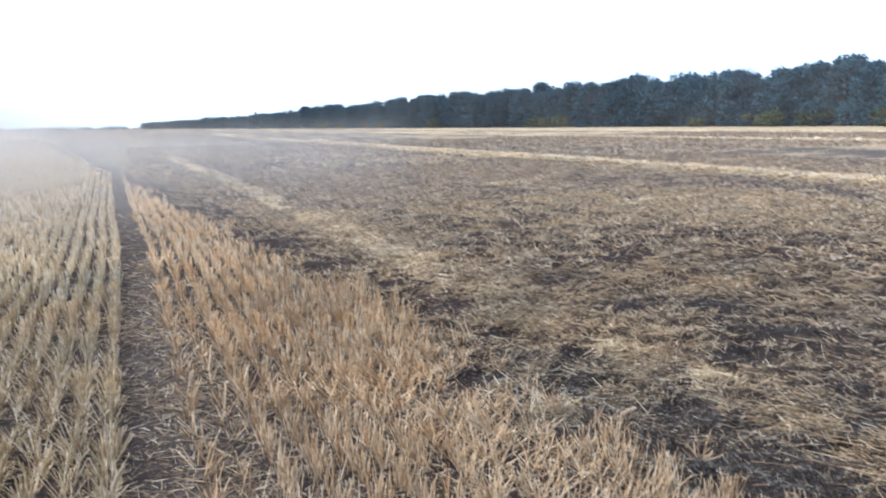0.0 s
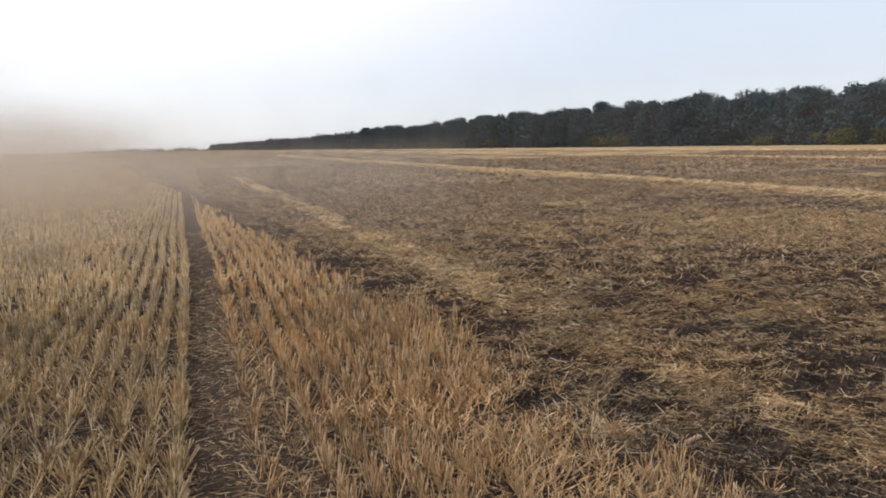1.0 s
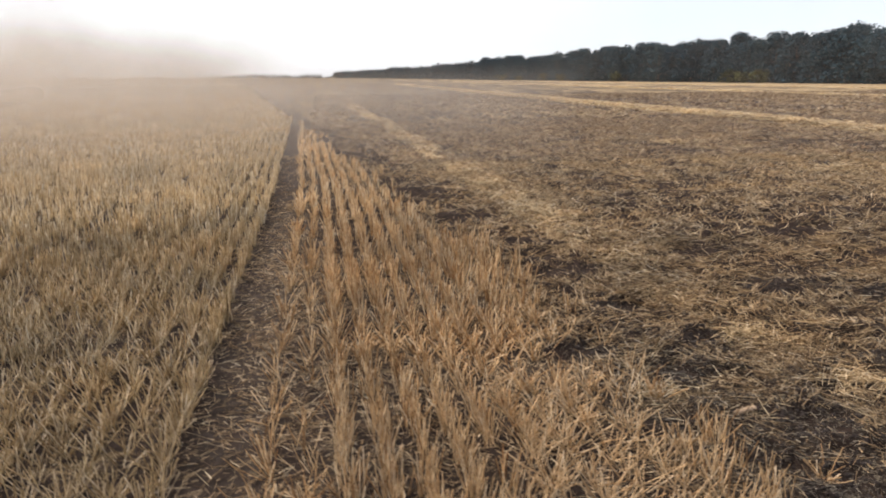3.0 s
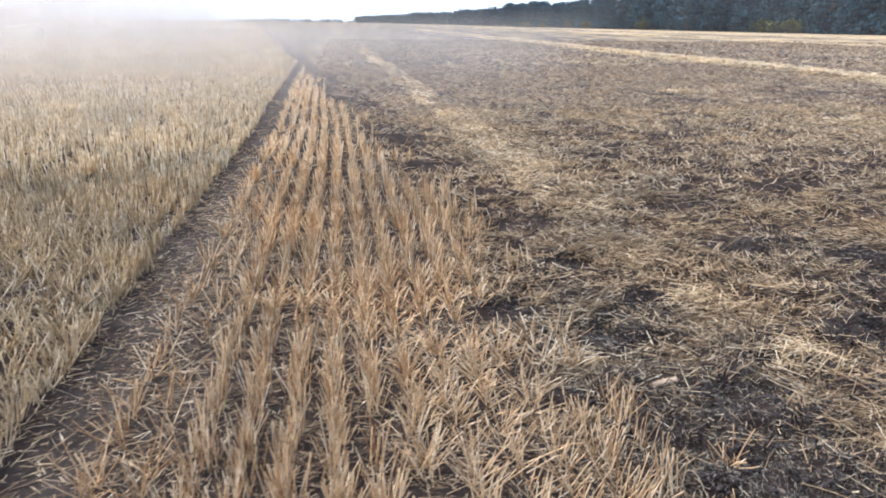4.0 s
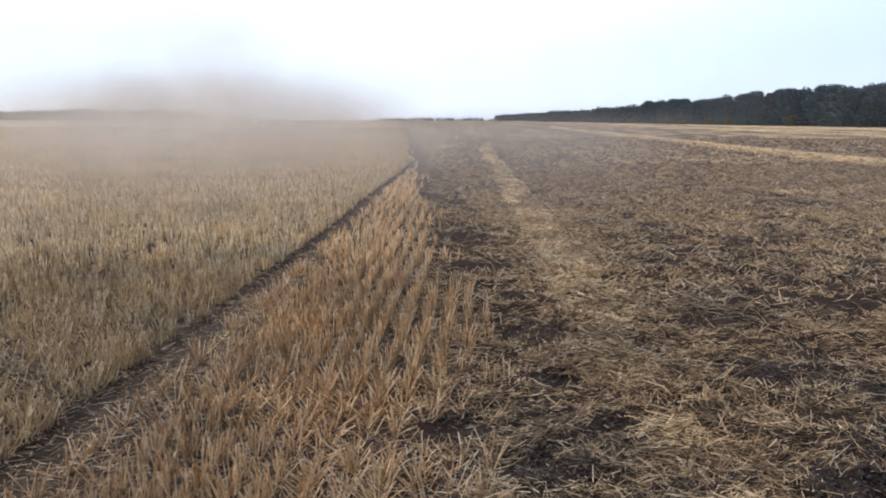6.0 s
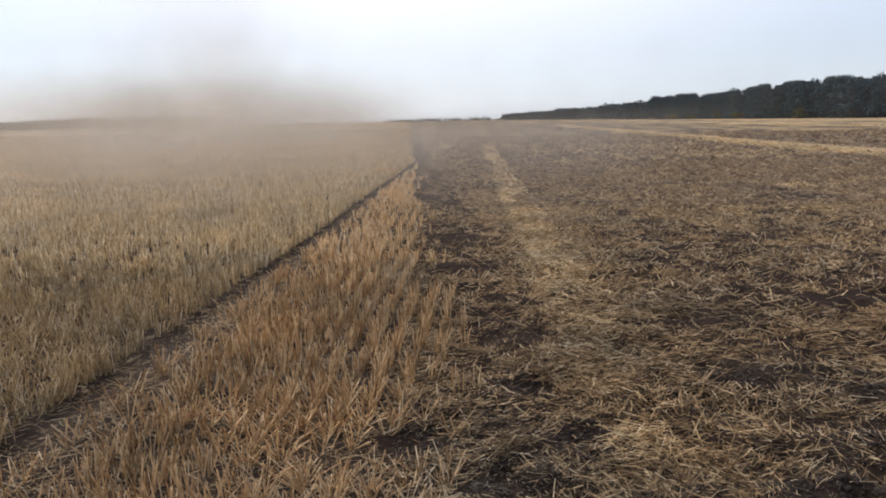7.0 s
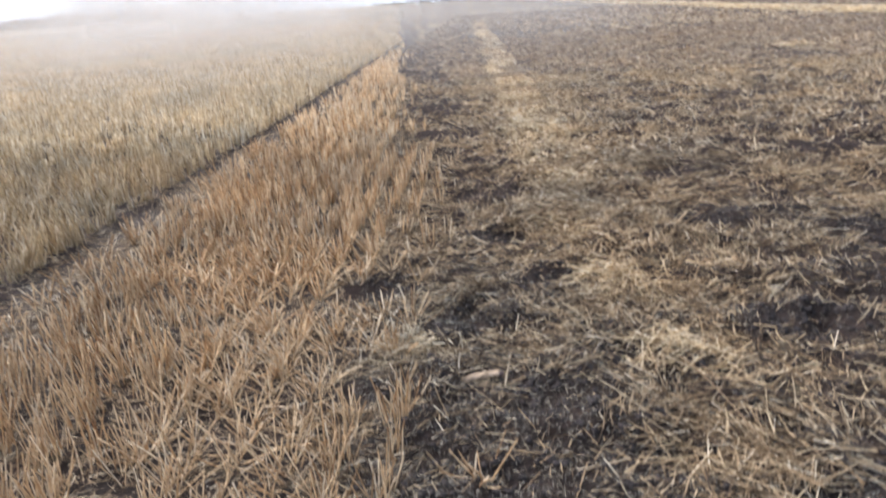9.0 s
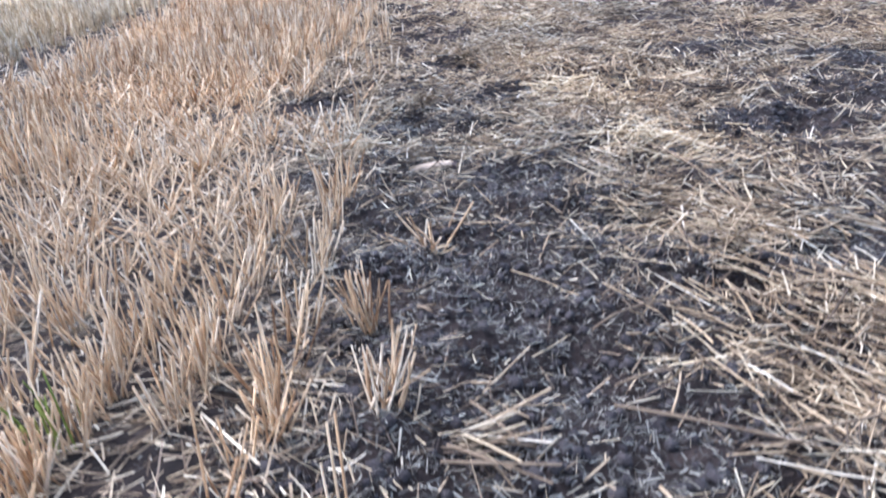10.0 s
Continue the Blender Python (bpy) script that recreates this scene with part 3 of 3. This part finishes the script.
# heaps of fresh straw that the combine let fall
def straw_heap(x, y, wide, count, radius):
    def inside(px, py):
        return np.clip(1.25 - np.hypot((px - x) / wide, (py - y) / (wide * 0.75)) - 0.5 * (fbm(px, py, 0.15, 97, 2) - 0.3), 0, 1)
    return strewn(x - 1.4 * wide, x + 1.4 * wide, y - wide, y + wide, count, 0.04, 0.24, radius, 3, 1, inside, 0.1, 0.35, 0.35)


heaps = [straw_heap(*h) for h in ((2.95, 3.63, 0.24, 700, 0.0022), (2.8, 4.45, 0.2, 420, 0.0024), (3.02, 5.42, 0.26, 600, 0.0028), (3.06, 2.98, 0.2, 520, 0.002),
                                  (2.9, 7.4, 0.5, 1500, 0.0034), (8.6, 14.9, 0.75, 900, 0.008), (9.0, 10.2, 0.9, 900, 0.006), 
                                  (2.1, 3.05, 0.16, 320, 0.0021))]
stuff("straw_heaps", heaps, SWATH_STRAW, "low golden heaps of loose straw on dark soil", "straw heaps")


# tufts of torn stubble lying in the worked ground
def torn_tufts(x0, x1, y0, y1, count, stems, radius, sides):
    x, y = x0 + (x1 - x0) * rng.random(count), y0 + (y1 - y0) * rng.random(count)
    keep = (x > edge(y)) & (rng.random(count) < 0.15 + 0.85 * patches(x, y) - spots(x, y) - 0.8 * bump(0, 0.5, x - edge(y) - 0.35) * (1 - step(3, 4, y)) - 0.6 * step(3.1, 4.0, x) * (1 - step(5.5, 7.5, y)))
    x, y = x[keep], y[keep]
    lean = rng.normal(0, 0.9, (len(x), 2))
    bx, by = np.repeat(x, stems), np.repeat(y, stems)
    k = len(bx)
    bx, by = bx + rng.normal(0, 0.018, k), by + rng.normal(0, 0.018, k)
    w = np.repeat(lean, stems, 0) + rng.normal(0, 0.4, (k, 2))
    way = np.stack([w[:, 0], w[:, 1], np.full(k, 0.5)], -1)
    length = np.clip(rng.normal(0.1, 0.03, k), 0.04, 0.18)
    return stalks(np.stack([bx, by, height(bx, by) - 0.01], -1), way, length, radius * (0.7 + 0.6 * rng.random(k)), sides, 1, rng.normal(0, 0.02, (k, 3)), 0.85)


torn = [torn_tufts(1.3, 7.0, 1.2, 3.2, 400, 8, 0.0022, 3), torn_tufts(1.3, 7.0, 3.2, 7.0, 1000, 8, 0.003, 3), torn_tufts(1.0, 22.0, 7.0, 20.0, 5200, 6, 0.004, 2),
        torn_tufts(7.0, 25.0, 2.0, 7.0, 900, 7, 0.004, 2), torn_tufts(1.0, 60.0, 20.0, 60.0, 7000, 4, 0.009, 2)]
stuff("torn_stubble", torn, TORN, "torn leaning stubble tufts lying in worked soil", "stubble")


# ---- trees of the shelter belt ----
def limb(bm, a, b, ra, rb, sides=6):
    """A tapered round limb from a to b."""
    a, b = Vector(a), Vector(b)
    q = (b - a).to_track_quat("Z", "Y")
    rings = []
    for p, r in ((a, ra), (a.lerp(b, 0.5) + Vector((random.uniform(-1, 1), random.uniform(-1, 1), 0)) * ra * 0.4, (ra + rb) / 2), (b, rb)):
        rings.append([bm.verts.new(p + q @ Vector((r * math.cos(2 * math.pi * k / sides), r * math.sin(2 * math.pi * k / sides), 0))) for k in range(sides)])
    for lo, hi in zip(rings, rings[1:]):
        for k in range(sides):
            bm.faces.new((lo[k], lo[(k + 1) % sides], hi[(k + 1) % sides], hi[k]))
    bm.faces.new(rings[-1])


def leaves(centres, radii, per, size):
    """Many small leaf sprays round the given clump centres."""
    c = np.repeat(centres, per, 0)
    r = np.repeat(radii, per)
    k = len(c)
    out = unit(rng.normal(size=(k, 3)))
    p = c + out * (r * (0.55 + 0.5 * rng.random(k) ** 0.5))[:, None] * np.array([1, 1, 0.8])
    a = unit(np.cross(unit(out + 0.8 * rng.normal(size=(k, 3))), rng.normal(size=(k, 3))))
    b = unit(np.cross(a, out + 0.6 * rng.normal(size=(k, 3))))
    s = (size * (0.6 + 0.8 * rng.random(k)))[:, None]
    v = np.stack([p - a * s, p - b * s * 0.6, p + a * s, p + b * s * 0.6], 1)
    return v.reshape(-1, 3), np.arange(4 * k).reshape(-1, 4)


def make_tree(tall, wide, clumps, per, size, low=0.05):
    tree = new("tree")
    tagged(tree, "dark green broadleaf tree in a dense shelter belt", "tree", group="shelter belt trees")
    fork = tall * random.uniform(0.25, 0.35)
    bm = bmesh.new()
    limb(bm, (0, 0, -0.2), (random.uniform(-.2, .2), random.uniform(-.2, .2), fork), 0.22, 0.16, 8)
    limb(bm, (0, 0, fork * 0.97), (random.uniform(-.4, .4), random.uniform(-.4, .4), tall * 0.85), 0.15, 0.03, 6)
    part("trunk", bm, BARK, tree, "grey-brown bark trunk")
    for k in range(5):
        ang = k * 2.4 + random.random()
        bm = bmesh.new()
        z = fork * random.uniform(0.8, 1.5)
        limb(bm, (0, 0, z), (math.cos(ang) * wide * 0.7, math.sin(ang) * wide * 0.7, z + tall * random.uniform(0.15, 0.35)), 0.09, 0.02, 5)
        part("limb", bm, BARK, tree)
    u = rng.random(clumps)
    z = tall * (low + (0.97 - low) * u)
    profile = np.sin(np.clip((z / tall - low) / (1 - low) * 0.82 + 0.16, 0, 1) * np.pi) ** 0.6
    ang, rad = rng.random(clumps) * 2 * np.pi, wide * profile * rng.random(clumps) ** 0.5
    centres = np.stack([np.cos(ang) * rad, np.sin(ang) * rad, z - 0.6], -1)
    v, f = leaves(centres, wide * (0.34 + 0.16 * rng.random(clumps)), per, size)
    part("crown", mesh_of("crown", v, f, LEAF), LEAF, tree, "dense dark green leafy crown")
    return tree


kinds = [make_tree(t, w, 46, 80, 0.27) for t, w in ((10.6, 3.2), (11.6, 3.8), (9.8, 3.0), (12.2, 3.6), (10.9, 4.2))]
light = [make_tree(t, w, 22, 26, 0.6) for t, w in ((10.5, 4.0), (11.2, 4.6), (9.6, 3.8))]


def tall_at(y):
    return 0.855 + 0.09 * math.sin(y * 0.045 + 2.1) * math.sin(y * 0.017) + 0.12 * (1 - min(1, abs(y - 76) / 16))


stands = []
y = 52.0
while y < 1150:
    for offset in ((0.0,) if y < 64 else (0.0, 6.5, 12.5) if y < 330 else (0.0, 6.5)):
        stands.append((float(np.interp(y, (100, 180, 300, 700, 1150), (100, 91, 81, 62, 28))) + offset + random.uniform(-1.2, 1.2), y + offset * 0.4 + random.uniform(-1, 1)))
    y += 4.0 if y < 330 else 9.5
fresh = {}
for x, y in stands:
    pool = kinds if y < 330 else light
    src = random.choice(pool)
    s = tall_at(y) * random.uniform(0.95, 1.04) * (0.9 if y < 70 else 1)
    m = pose(x, y, float(height(x, y)), 0, 0, random.uniform(0, 360))
    if src not in fresh:
        fresh[src] = True
        src.matrix_basis = m
        src.scale = (s, s, s)
    else:
        t = copy_thing(src, m)
        t.scale = (s, s, s)


def make_bush(tall, wide, per):
    b = new("bush")
    tagged(b, "yellow-green leafy bush at the foot of the trees", "bush", group="shelter belt bushes")
    bm = bmesh.new()
    for k in range(4):
        limb(bm, (random.uniform(-.2, .2), random.uniform(-.2, .2), -0.1), (random.uniform(-1, 1) * wide * .6, random.uniform(-1, 1) * wide * .6, tall * .7), 0.05, 0.01, 5)
    part("stems", bm, BARK, b)
    c = np.stack([rng.normal(0, wide * .45, 16), rng.normal(0, wide * .45, 16), tall * (0.15 + 0.6 * rng.random(16))], -1)
    v, f = leaves(c, np.full(16, wide * .38), per, 0.2)
    part("foliage", mesh_of("foliage", v, f, LEAF_BUSH), LEAF_BUSH, b)
    return b


bushes = [make_bush(t, w, 34) for t, w in ((2.6, 2.0), (1.9, 1.8), (3.3, 2.2))]
used = {}
for k in range(52):
    y = 55 + k * 3.1 + random.uniform(-1, 1) if k < 34 else 160 + (k - 34) * 9 + random.uniform(-3, 3)
    if random.random() < (0.75 if k >= 10 else 0.5):
        continue
    src = bushes[k % 3]
    m = pose(float(np.interp(y, (100, 180, 300), (96, 87, 77))) + random.uniform(-0.8, 0.8), y, float(height(96, y)), 0, 0, random.uniform(0, 360))
    if src not in used:
        used[src] = True
        src.matrix_basis = m
    else:
        copy_thing(src, m)


def far_wood(name, x0, x1, y, count, tall, label):
    x = x0 + (x1 - x0) * rng.random(count)
    h = tall * (0.35 + 0.85 * fbm(x, x * 0, 34.0, 91, 3))
    c = np.stack([x, y + rng.normal(0, 6, count), h * (0.02 + 0.9 * rng.random(count))], -1)
    v, f = leaves(c, np.full(count, tall * 0.28), 26, 0.9)
    return tagged(new(name, mesh_of(name, v, f, LEAF_HAZED)), label, "woods", kind="stuff")


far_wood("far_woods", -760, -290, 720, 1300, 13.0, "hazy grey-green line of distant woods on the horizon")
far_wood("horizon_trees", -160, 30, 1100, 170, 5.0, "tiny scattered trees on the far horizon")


# ---- dust left hanging over the field by the harvest; haze painted in as opacity ----
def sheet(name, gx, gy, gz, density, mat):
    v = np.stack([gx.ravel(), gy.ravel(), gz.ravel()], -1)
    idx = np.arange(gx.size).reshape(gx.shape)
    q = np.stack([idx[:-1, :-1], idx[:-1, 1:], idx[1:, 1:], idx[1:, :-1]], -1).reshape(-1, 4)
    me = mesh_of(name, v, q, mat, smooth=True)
    me.attributes.new("dust_haze_amount", "FLOAT", "POINT").data.foreach_set("value", np.clip(density, 0, 1).ravel().astype(np.float32))
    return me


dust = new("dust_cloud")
tagged(dust, "tan dust cloud hanging low over the stubble field, with painted haze", "dust", kind="stuff")
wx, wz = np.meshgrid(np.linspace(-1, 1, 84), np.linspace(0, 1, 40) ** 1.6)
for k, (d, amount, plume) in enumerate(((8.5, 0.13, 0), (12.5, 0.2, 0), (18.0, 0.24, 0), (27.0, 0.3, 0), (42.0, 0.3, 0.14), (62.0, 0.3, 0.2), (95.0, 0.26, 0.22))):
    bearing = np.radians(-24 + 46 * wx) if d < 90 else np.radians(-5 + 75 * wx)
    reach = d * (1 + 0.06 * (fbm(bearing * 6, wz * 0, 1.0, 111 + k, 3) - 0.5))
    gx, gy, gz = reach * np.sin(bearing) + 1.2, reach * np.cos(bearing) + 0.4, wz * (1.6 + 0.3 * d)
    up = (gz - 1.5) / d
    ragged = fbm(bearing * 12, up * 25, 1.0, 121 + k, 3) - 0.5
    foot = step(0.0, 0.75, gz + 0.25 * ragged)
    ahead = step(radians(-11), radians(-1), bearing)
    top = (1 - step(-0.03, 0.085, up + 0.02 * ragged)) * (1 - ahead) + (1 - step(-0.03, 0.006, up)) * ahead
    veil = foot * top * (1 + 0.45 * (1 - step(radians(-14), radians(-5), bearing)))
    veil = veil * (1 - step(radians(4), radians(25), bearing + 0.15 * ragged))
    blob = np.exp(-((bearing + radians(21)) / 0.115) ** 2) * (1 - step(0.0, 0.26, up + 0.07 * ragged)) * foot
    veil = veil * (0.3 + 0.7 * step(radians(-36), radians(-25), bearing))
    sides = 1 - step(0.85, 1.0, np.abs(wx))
    # haze over the right field and before the trees, painted into the sheets' opacity
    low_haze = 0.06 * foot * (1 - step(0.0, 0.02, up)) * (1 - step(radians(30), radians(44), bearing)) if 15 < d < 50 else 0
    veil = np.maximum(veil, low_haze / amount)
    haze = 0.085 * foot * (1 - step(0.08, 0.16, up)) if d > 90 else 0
    part("dust_haze_layer", sheet("dust_haze_layer", gx, gy, gz, (np.maximum(amount * veil, haze) + plume * blob) * sides, DUST_HAZE), DUST_HAZE, dust)


# ---- single things near the end of the walk ----
def lump(radius, squash):
    bm = bmesh.new()
    bmesh.ops.create_icosphere(bm, subdivisions=3, radius=radius)
    off = Vector((random.uniform(0, 50), random.uniform(0, 50), 0))
    for v in bm.verts:
        n = v.co.normalized()
        v.co *= 0.75 + 0.55 * noise.noise(n * 1.6 + off) + 0.25 * noise.noise(n * 4.5 + off)
        v.co.z *= squash
    return bm


clods = []
for k in range(4):
    me = bpy.data.meshes.new("soil_clod")
    bm = lump(0.03, 0.7)
    bm.to_mesh(me)
    bm.free()
    me.materials.append(SOIL)
    clods.append(me)
for x, y, s in ((3.27, 2.12, 1.0), (3.22, 2.02, 0.8), (2.79, 1.83, 0.75), (2.66, 1.84, 0.6), (2.73, 1.68, 0.7), (3.4, 2.6, 1.0), (2.6, 2.6, 0.9), (2.5, 2.75, 0.7)):
    ob = new("soil_clod", clods[int(s * 10) % 4])
    ob.matrix_basis = pose(x, y, float(height(x, y)) + 0.004, 0, 0, random.uniform(0, 360)) @ Matrix.Scale(s, 4)
    tagged(ob, "rounded black soil clod lying among loose straw", "clod", group="soil clods")
made = 0
while made < 70:
    x, y = random.uniform(1.9, 4.6), random.uniform(1.3, 6.5)
    if x < edge(y) + 0.05 or random.random() > 1.15 - float(cover(x, y)):
        continue
    ob = new("soil_clod", clods[made % 4])
    s = random.choice((0.4, 0.5, 0.6, 0.7, 0.9, 1.1))
    ob.matrix_basis = pose(x, y, float(height(x, y)) - 0.004 * s, 0, 0, random.uniform(0, 360)) @ Matrix.Scale(s, 4)
    tagged(ob, "dark crumbly soil clod lying on the worked ground", "clod", group="soil clods")
    made += 1


def crumbs(count, x0, x1, y0, y1):
    """Small lumps of crumbled soil, each a rough eight-sided stone shape."""
    x, y = x0 + (x1 - x0) * rng.random(count), y0 + (y1 - y0) * rng.random(count)
    keep = (x > edge(y) - 0.05) & (rng.random(count) < 1.1 - 1.2 * cover(x, y))
    x, y = x[keep], y[keep]
    k = len(x)
    r_ = 0.003 + 0.012 * rng.random(k) ** 3
    shape = np.array([(1, 0, 0), (0, 1, 0), (-1, 0, 0), (0, -1, 0), (0.6, 0.6, 0.7), (-0.6, 0.6, 0.7), (-0.6, -0.6, 0.7), (0.6, -0.6, 0.7)])
    v = shape[None] * (0.7 + 0.6 * rng.random((k, 8, 1))) * r_[:, None, None]
    turn = rng.random(k) * 6.3
    c, sn = np.cos(turn)[:, None], np.sin(turn)[:, None]
    v = np.stack([v[..., 0] * c - v[..., 1] * sn, v[..., 0] * sn + v[..., 1] * c, v[..., 2]], -1)
    v = v + np.stack([x, y, height(x, y) + 0.001], -1)[:, None]
    q = np.array([(0, 1, 5, 4), (1, 2, 6, 5), (2, 3, 7, 6), (3, 0, 4, 7), (4, 5, 6, 7)])
    f = (np.arange(k)[:, None, None] * 8 + q[None]).reshape(-1, 4)
    return v.reshape(-1, 3), f


stuff("soil_crumbs", [crumbs(26000, 1.7, 4.6, 1.2, 4.6)], SOIL, "black crumbled soil on the worked strip", "soil")


def broken_stalk():
    thing = new("broken_stalk")
    tagged(thing, "short thick tan broken plant stalk on dark soil", "stalk")
    bm = bmesh.new()
    rings = []
    for s, r in ((0, .010), (.012, .0165), (.05, .0175), (.058, .0195), (.066, .0175), (.12, .0165), (.128, .019), (.136, .016), (.17, .014)):
        rings.append([bm.verts.new((s - .085, r * math.cos(a * math.pi / 6), r * .8 * math.sin(a * math.pi / 6) + 0.012 * math.sin(s * 14))) for a in range(12)])
    for lo, hi in zip(rings, rings[1:]):
        for k in range(12):
            bm.faces.new((lo[k], lo[(k + 1) % 12], hi[(k + 1) % 12], hi[k]))
    bm.faces.new(rings[0][::-1])
    bm.faces.new(rings[-1])
    part("rind", bm, STALK, thing)
    end = lump(0.02, 0.8)
    bmesh.ops.translate(end, verts=end.verts, vec=(0.095, 0, 0.002))
    part("torn_end", end, PITH, thing, "dark torn stalk end")
    thing.matrix_basis = pose(2.36, 2.83, float(height(2.36, 2.83)) + 0.014, 0, -4, 9) @ Matrix.Scale(0.85, 4)
    return thing


broken_stalk()


def tuft(name, x, y, stems, tall, spread_, radius, mat, label, category, lean=(0, 0)):
    k = stems
    b = np.stack([rng.normal(0, 0.016, k), rng.normal(0, 0.016, k), np.full(k, -0.012)], -1)
    w = np.stack([rng.normal(lean[0], spread_, k), rng.normal(lean[1], spread_, k), np.ones(k)], -1)
    v, f = stalks(b, w, tall * (0.6 + 0.5 * rng.random(k)), radius * (0.7 + 0.6 * rng.random(k)), 4, 3, rng.normal(0, 0.018, (k, 3)), 0.7)
    ob = new(name, mesh_of(name, v, f, mat))
    ob.matrix_basis = pose(x, y, float(height(x, y)))
    return tagged(ob, label, category)


tuft("straw_tuft", 2.24, 2.03, 34, 0.16, 0.2, 0.0026, STUBBLE_GOLD, "upright orange-gold straw tuft at the edge of black soil", "straw tuft")
tuft("straw_tuft", 2.28, 1.72, 26, 0.14, 0.3, 0.0026, STUBBLE_GOLD, "bent golden straw tuft beside black soil", "straw tuft", (0.1, 0.3))
tuft("straw_tuft", 2.37, 2.33, 18, 0.13, 0.7, 0.0026, STUBBLE_GOLD, "splayed golden straw tuft on black soil", "straw tuft")
tuft("straw_tuft", 2.05, 3.05, 30, 0.14, 0.55, 0.0026, STUBBLE_GOLD, "splayed orange-gold straw tuft beside a bare patch", "straw tuft")
tuft("straw_tuft", 2.38, 1.68, 22, 0.15, 0.5, 0.0026, LITTER, "pale bundle of splayed straw on black soil", "straw tuft", (2.4, -1.2))
tuft("grass_tuft", 1.79, 1.66, 9, 0.12, 0.07, 0.0028, GREEN, "small fresh green grass tuft among dry stubble", "grass")
tuft("grass_tuft", 1.74, 1.69, 5, 0.07, 0.15, 0.0026, GREEN, "small yellow-green grass tuft among dry stubble", "grass")


def long_stalk(x0, y0, x1, y1, radius):
    """A single long straw lying on the litter, with its nodes."""
    a = Vector((x0, y0, float(height(x0, y0)) + 0.03))
    b = Vector((x1, y1, float(height(x1, y1)) + 0.035))
    bm = bmesh.new()
    q = (b - a).to_track_quat("Z", "Y")
    length = (b - a).length
    sag = Vector((random.uniform(-.06, .06), random.uniform(-.06, .06), random.uniform(0, .05))) * length
    rings = []
    for k in range(11):
        s = k / 10
        r = radius * (1 - 0.3 * s) * (1.45 if k in (3, 7) else 1)
        c = a.lerp(b, s) + sag * (4 * s * (1 - s)) - a
        rings.append([bm.verts.new(c + q @ Vector((r * math.cos(j * math.pi / 3), r * math.sin(j * math.pi / 3), 0))) for j in range(6)])
    for lo, hi in zip(rings, rings[1:]):
        for j in range(6):
            bm.faces.new((lo[j], lo[(j + 1) % 6], hi[(j + 1) % 6], hi[j]))
    me = bpy.data.meshes.new("straw_stalk")
    bm.to_mesh(me)
    bm.free()
    me.materials.append(LITTER)
    ob = new("straw_stalk", me)
    ob.matrix_basis = Matrix.Translation(a)
    return tagged(ob, "single long pale straw stalk lying on the litter", "straw", group="long straw stalks")


for x0, y0, x1, y1 in ((3.05, 2.88, 3.17, 2.26), (2.95, 2.04, 3.11, 1.91), (2.39, 1.64, 2.535, 1.53), (2.74, 2.16, 2.86, 2.24), (2.99, 2.09, 3.07, 1.81), (2.43, 1.72, 2.5, 1.62), (2.9, 1.62, 3.08, 1.63), (2.67, 1.91, 2.83, 1.98),
                       (2.38, 1.6, 2.55, 1.55), (2.71, 2.01, 2.83, 2.11), (2.15, 1.79, 2.21, 1.95), (2.34, 2.01, 2.37, 1.95), (2.98, 2.09, 3.2, 2.27),
                       (3.26, 2.14, 3.27, 2.0), (2.68, 1.77, 2.79, 1.79), (2.66, 1.7, 2.95, 1.58)):
    long_stalk(x0, y0, x1, y1, 0.0026)


# ---- the field goes on behind the start of the walk ----
def on_rest(x, y):
    return np.where(x > edge(y), 0.1 + 0.75 * patches(x, y), 0)


rest = [strewn(1.6, 6.5, -3.5, 0.75, 52000, 0.03, 0.22, 0.0024, 2, 1, on_rest, 0.08, 0.45, 0.3),
        strewn(1.6, 14.0, -8.0, -3.0, 60000, 0.04, 0.26, 0.004, 2, 1, on_rest, 0.08, 0.4, 0.4),
        strewn(6.5, 14.0, -3.0, 0.75, 26000, 0.04, 0.26, 0.004, 2, 1, on_rest, 0.08, 0.4, 0.4)]
stuff("straw_litter", rest, LITTER, "chopped dry straw strewn over dark worked soil", "straw")
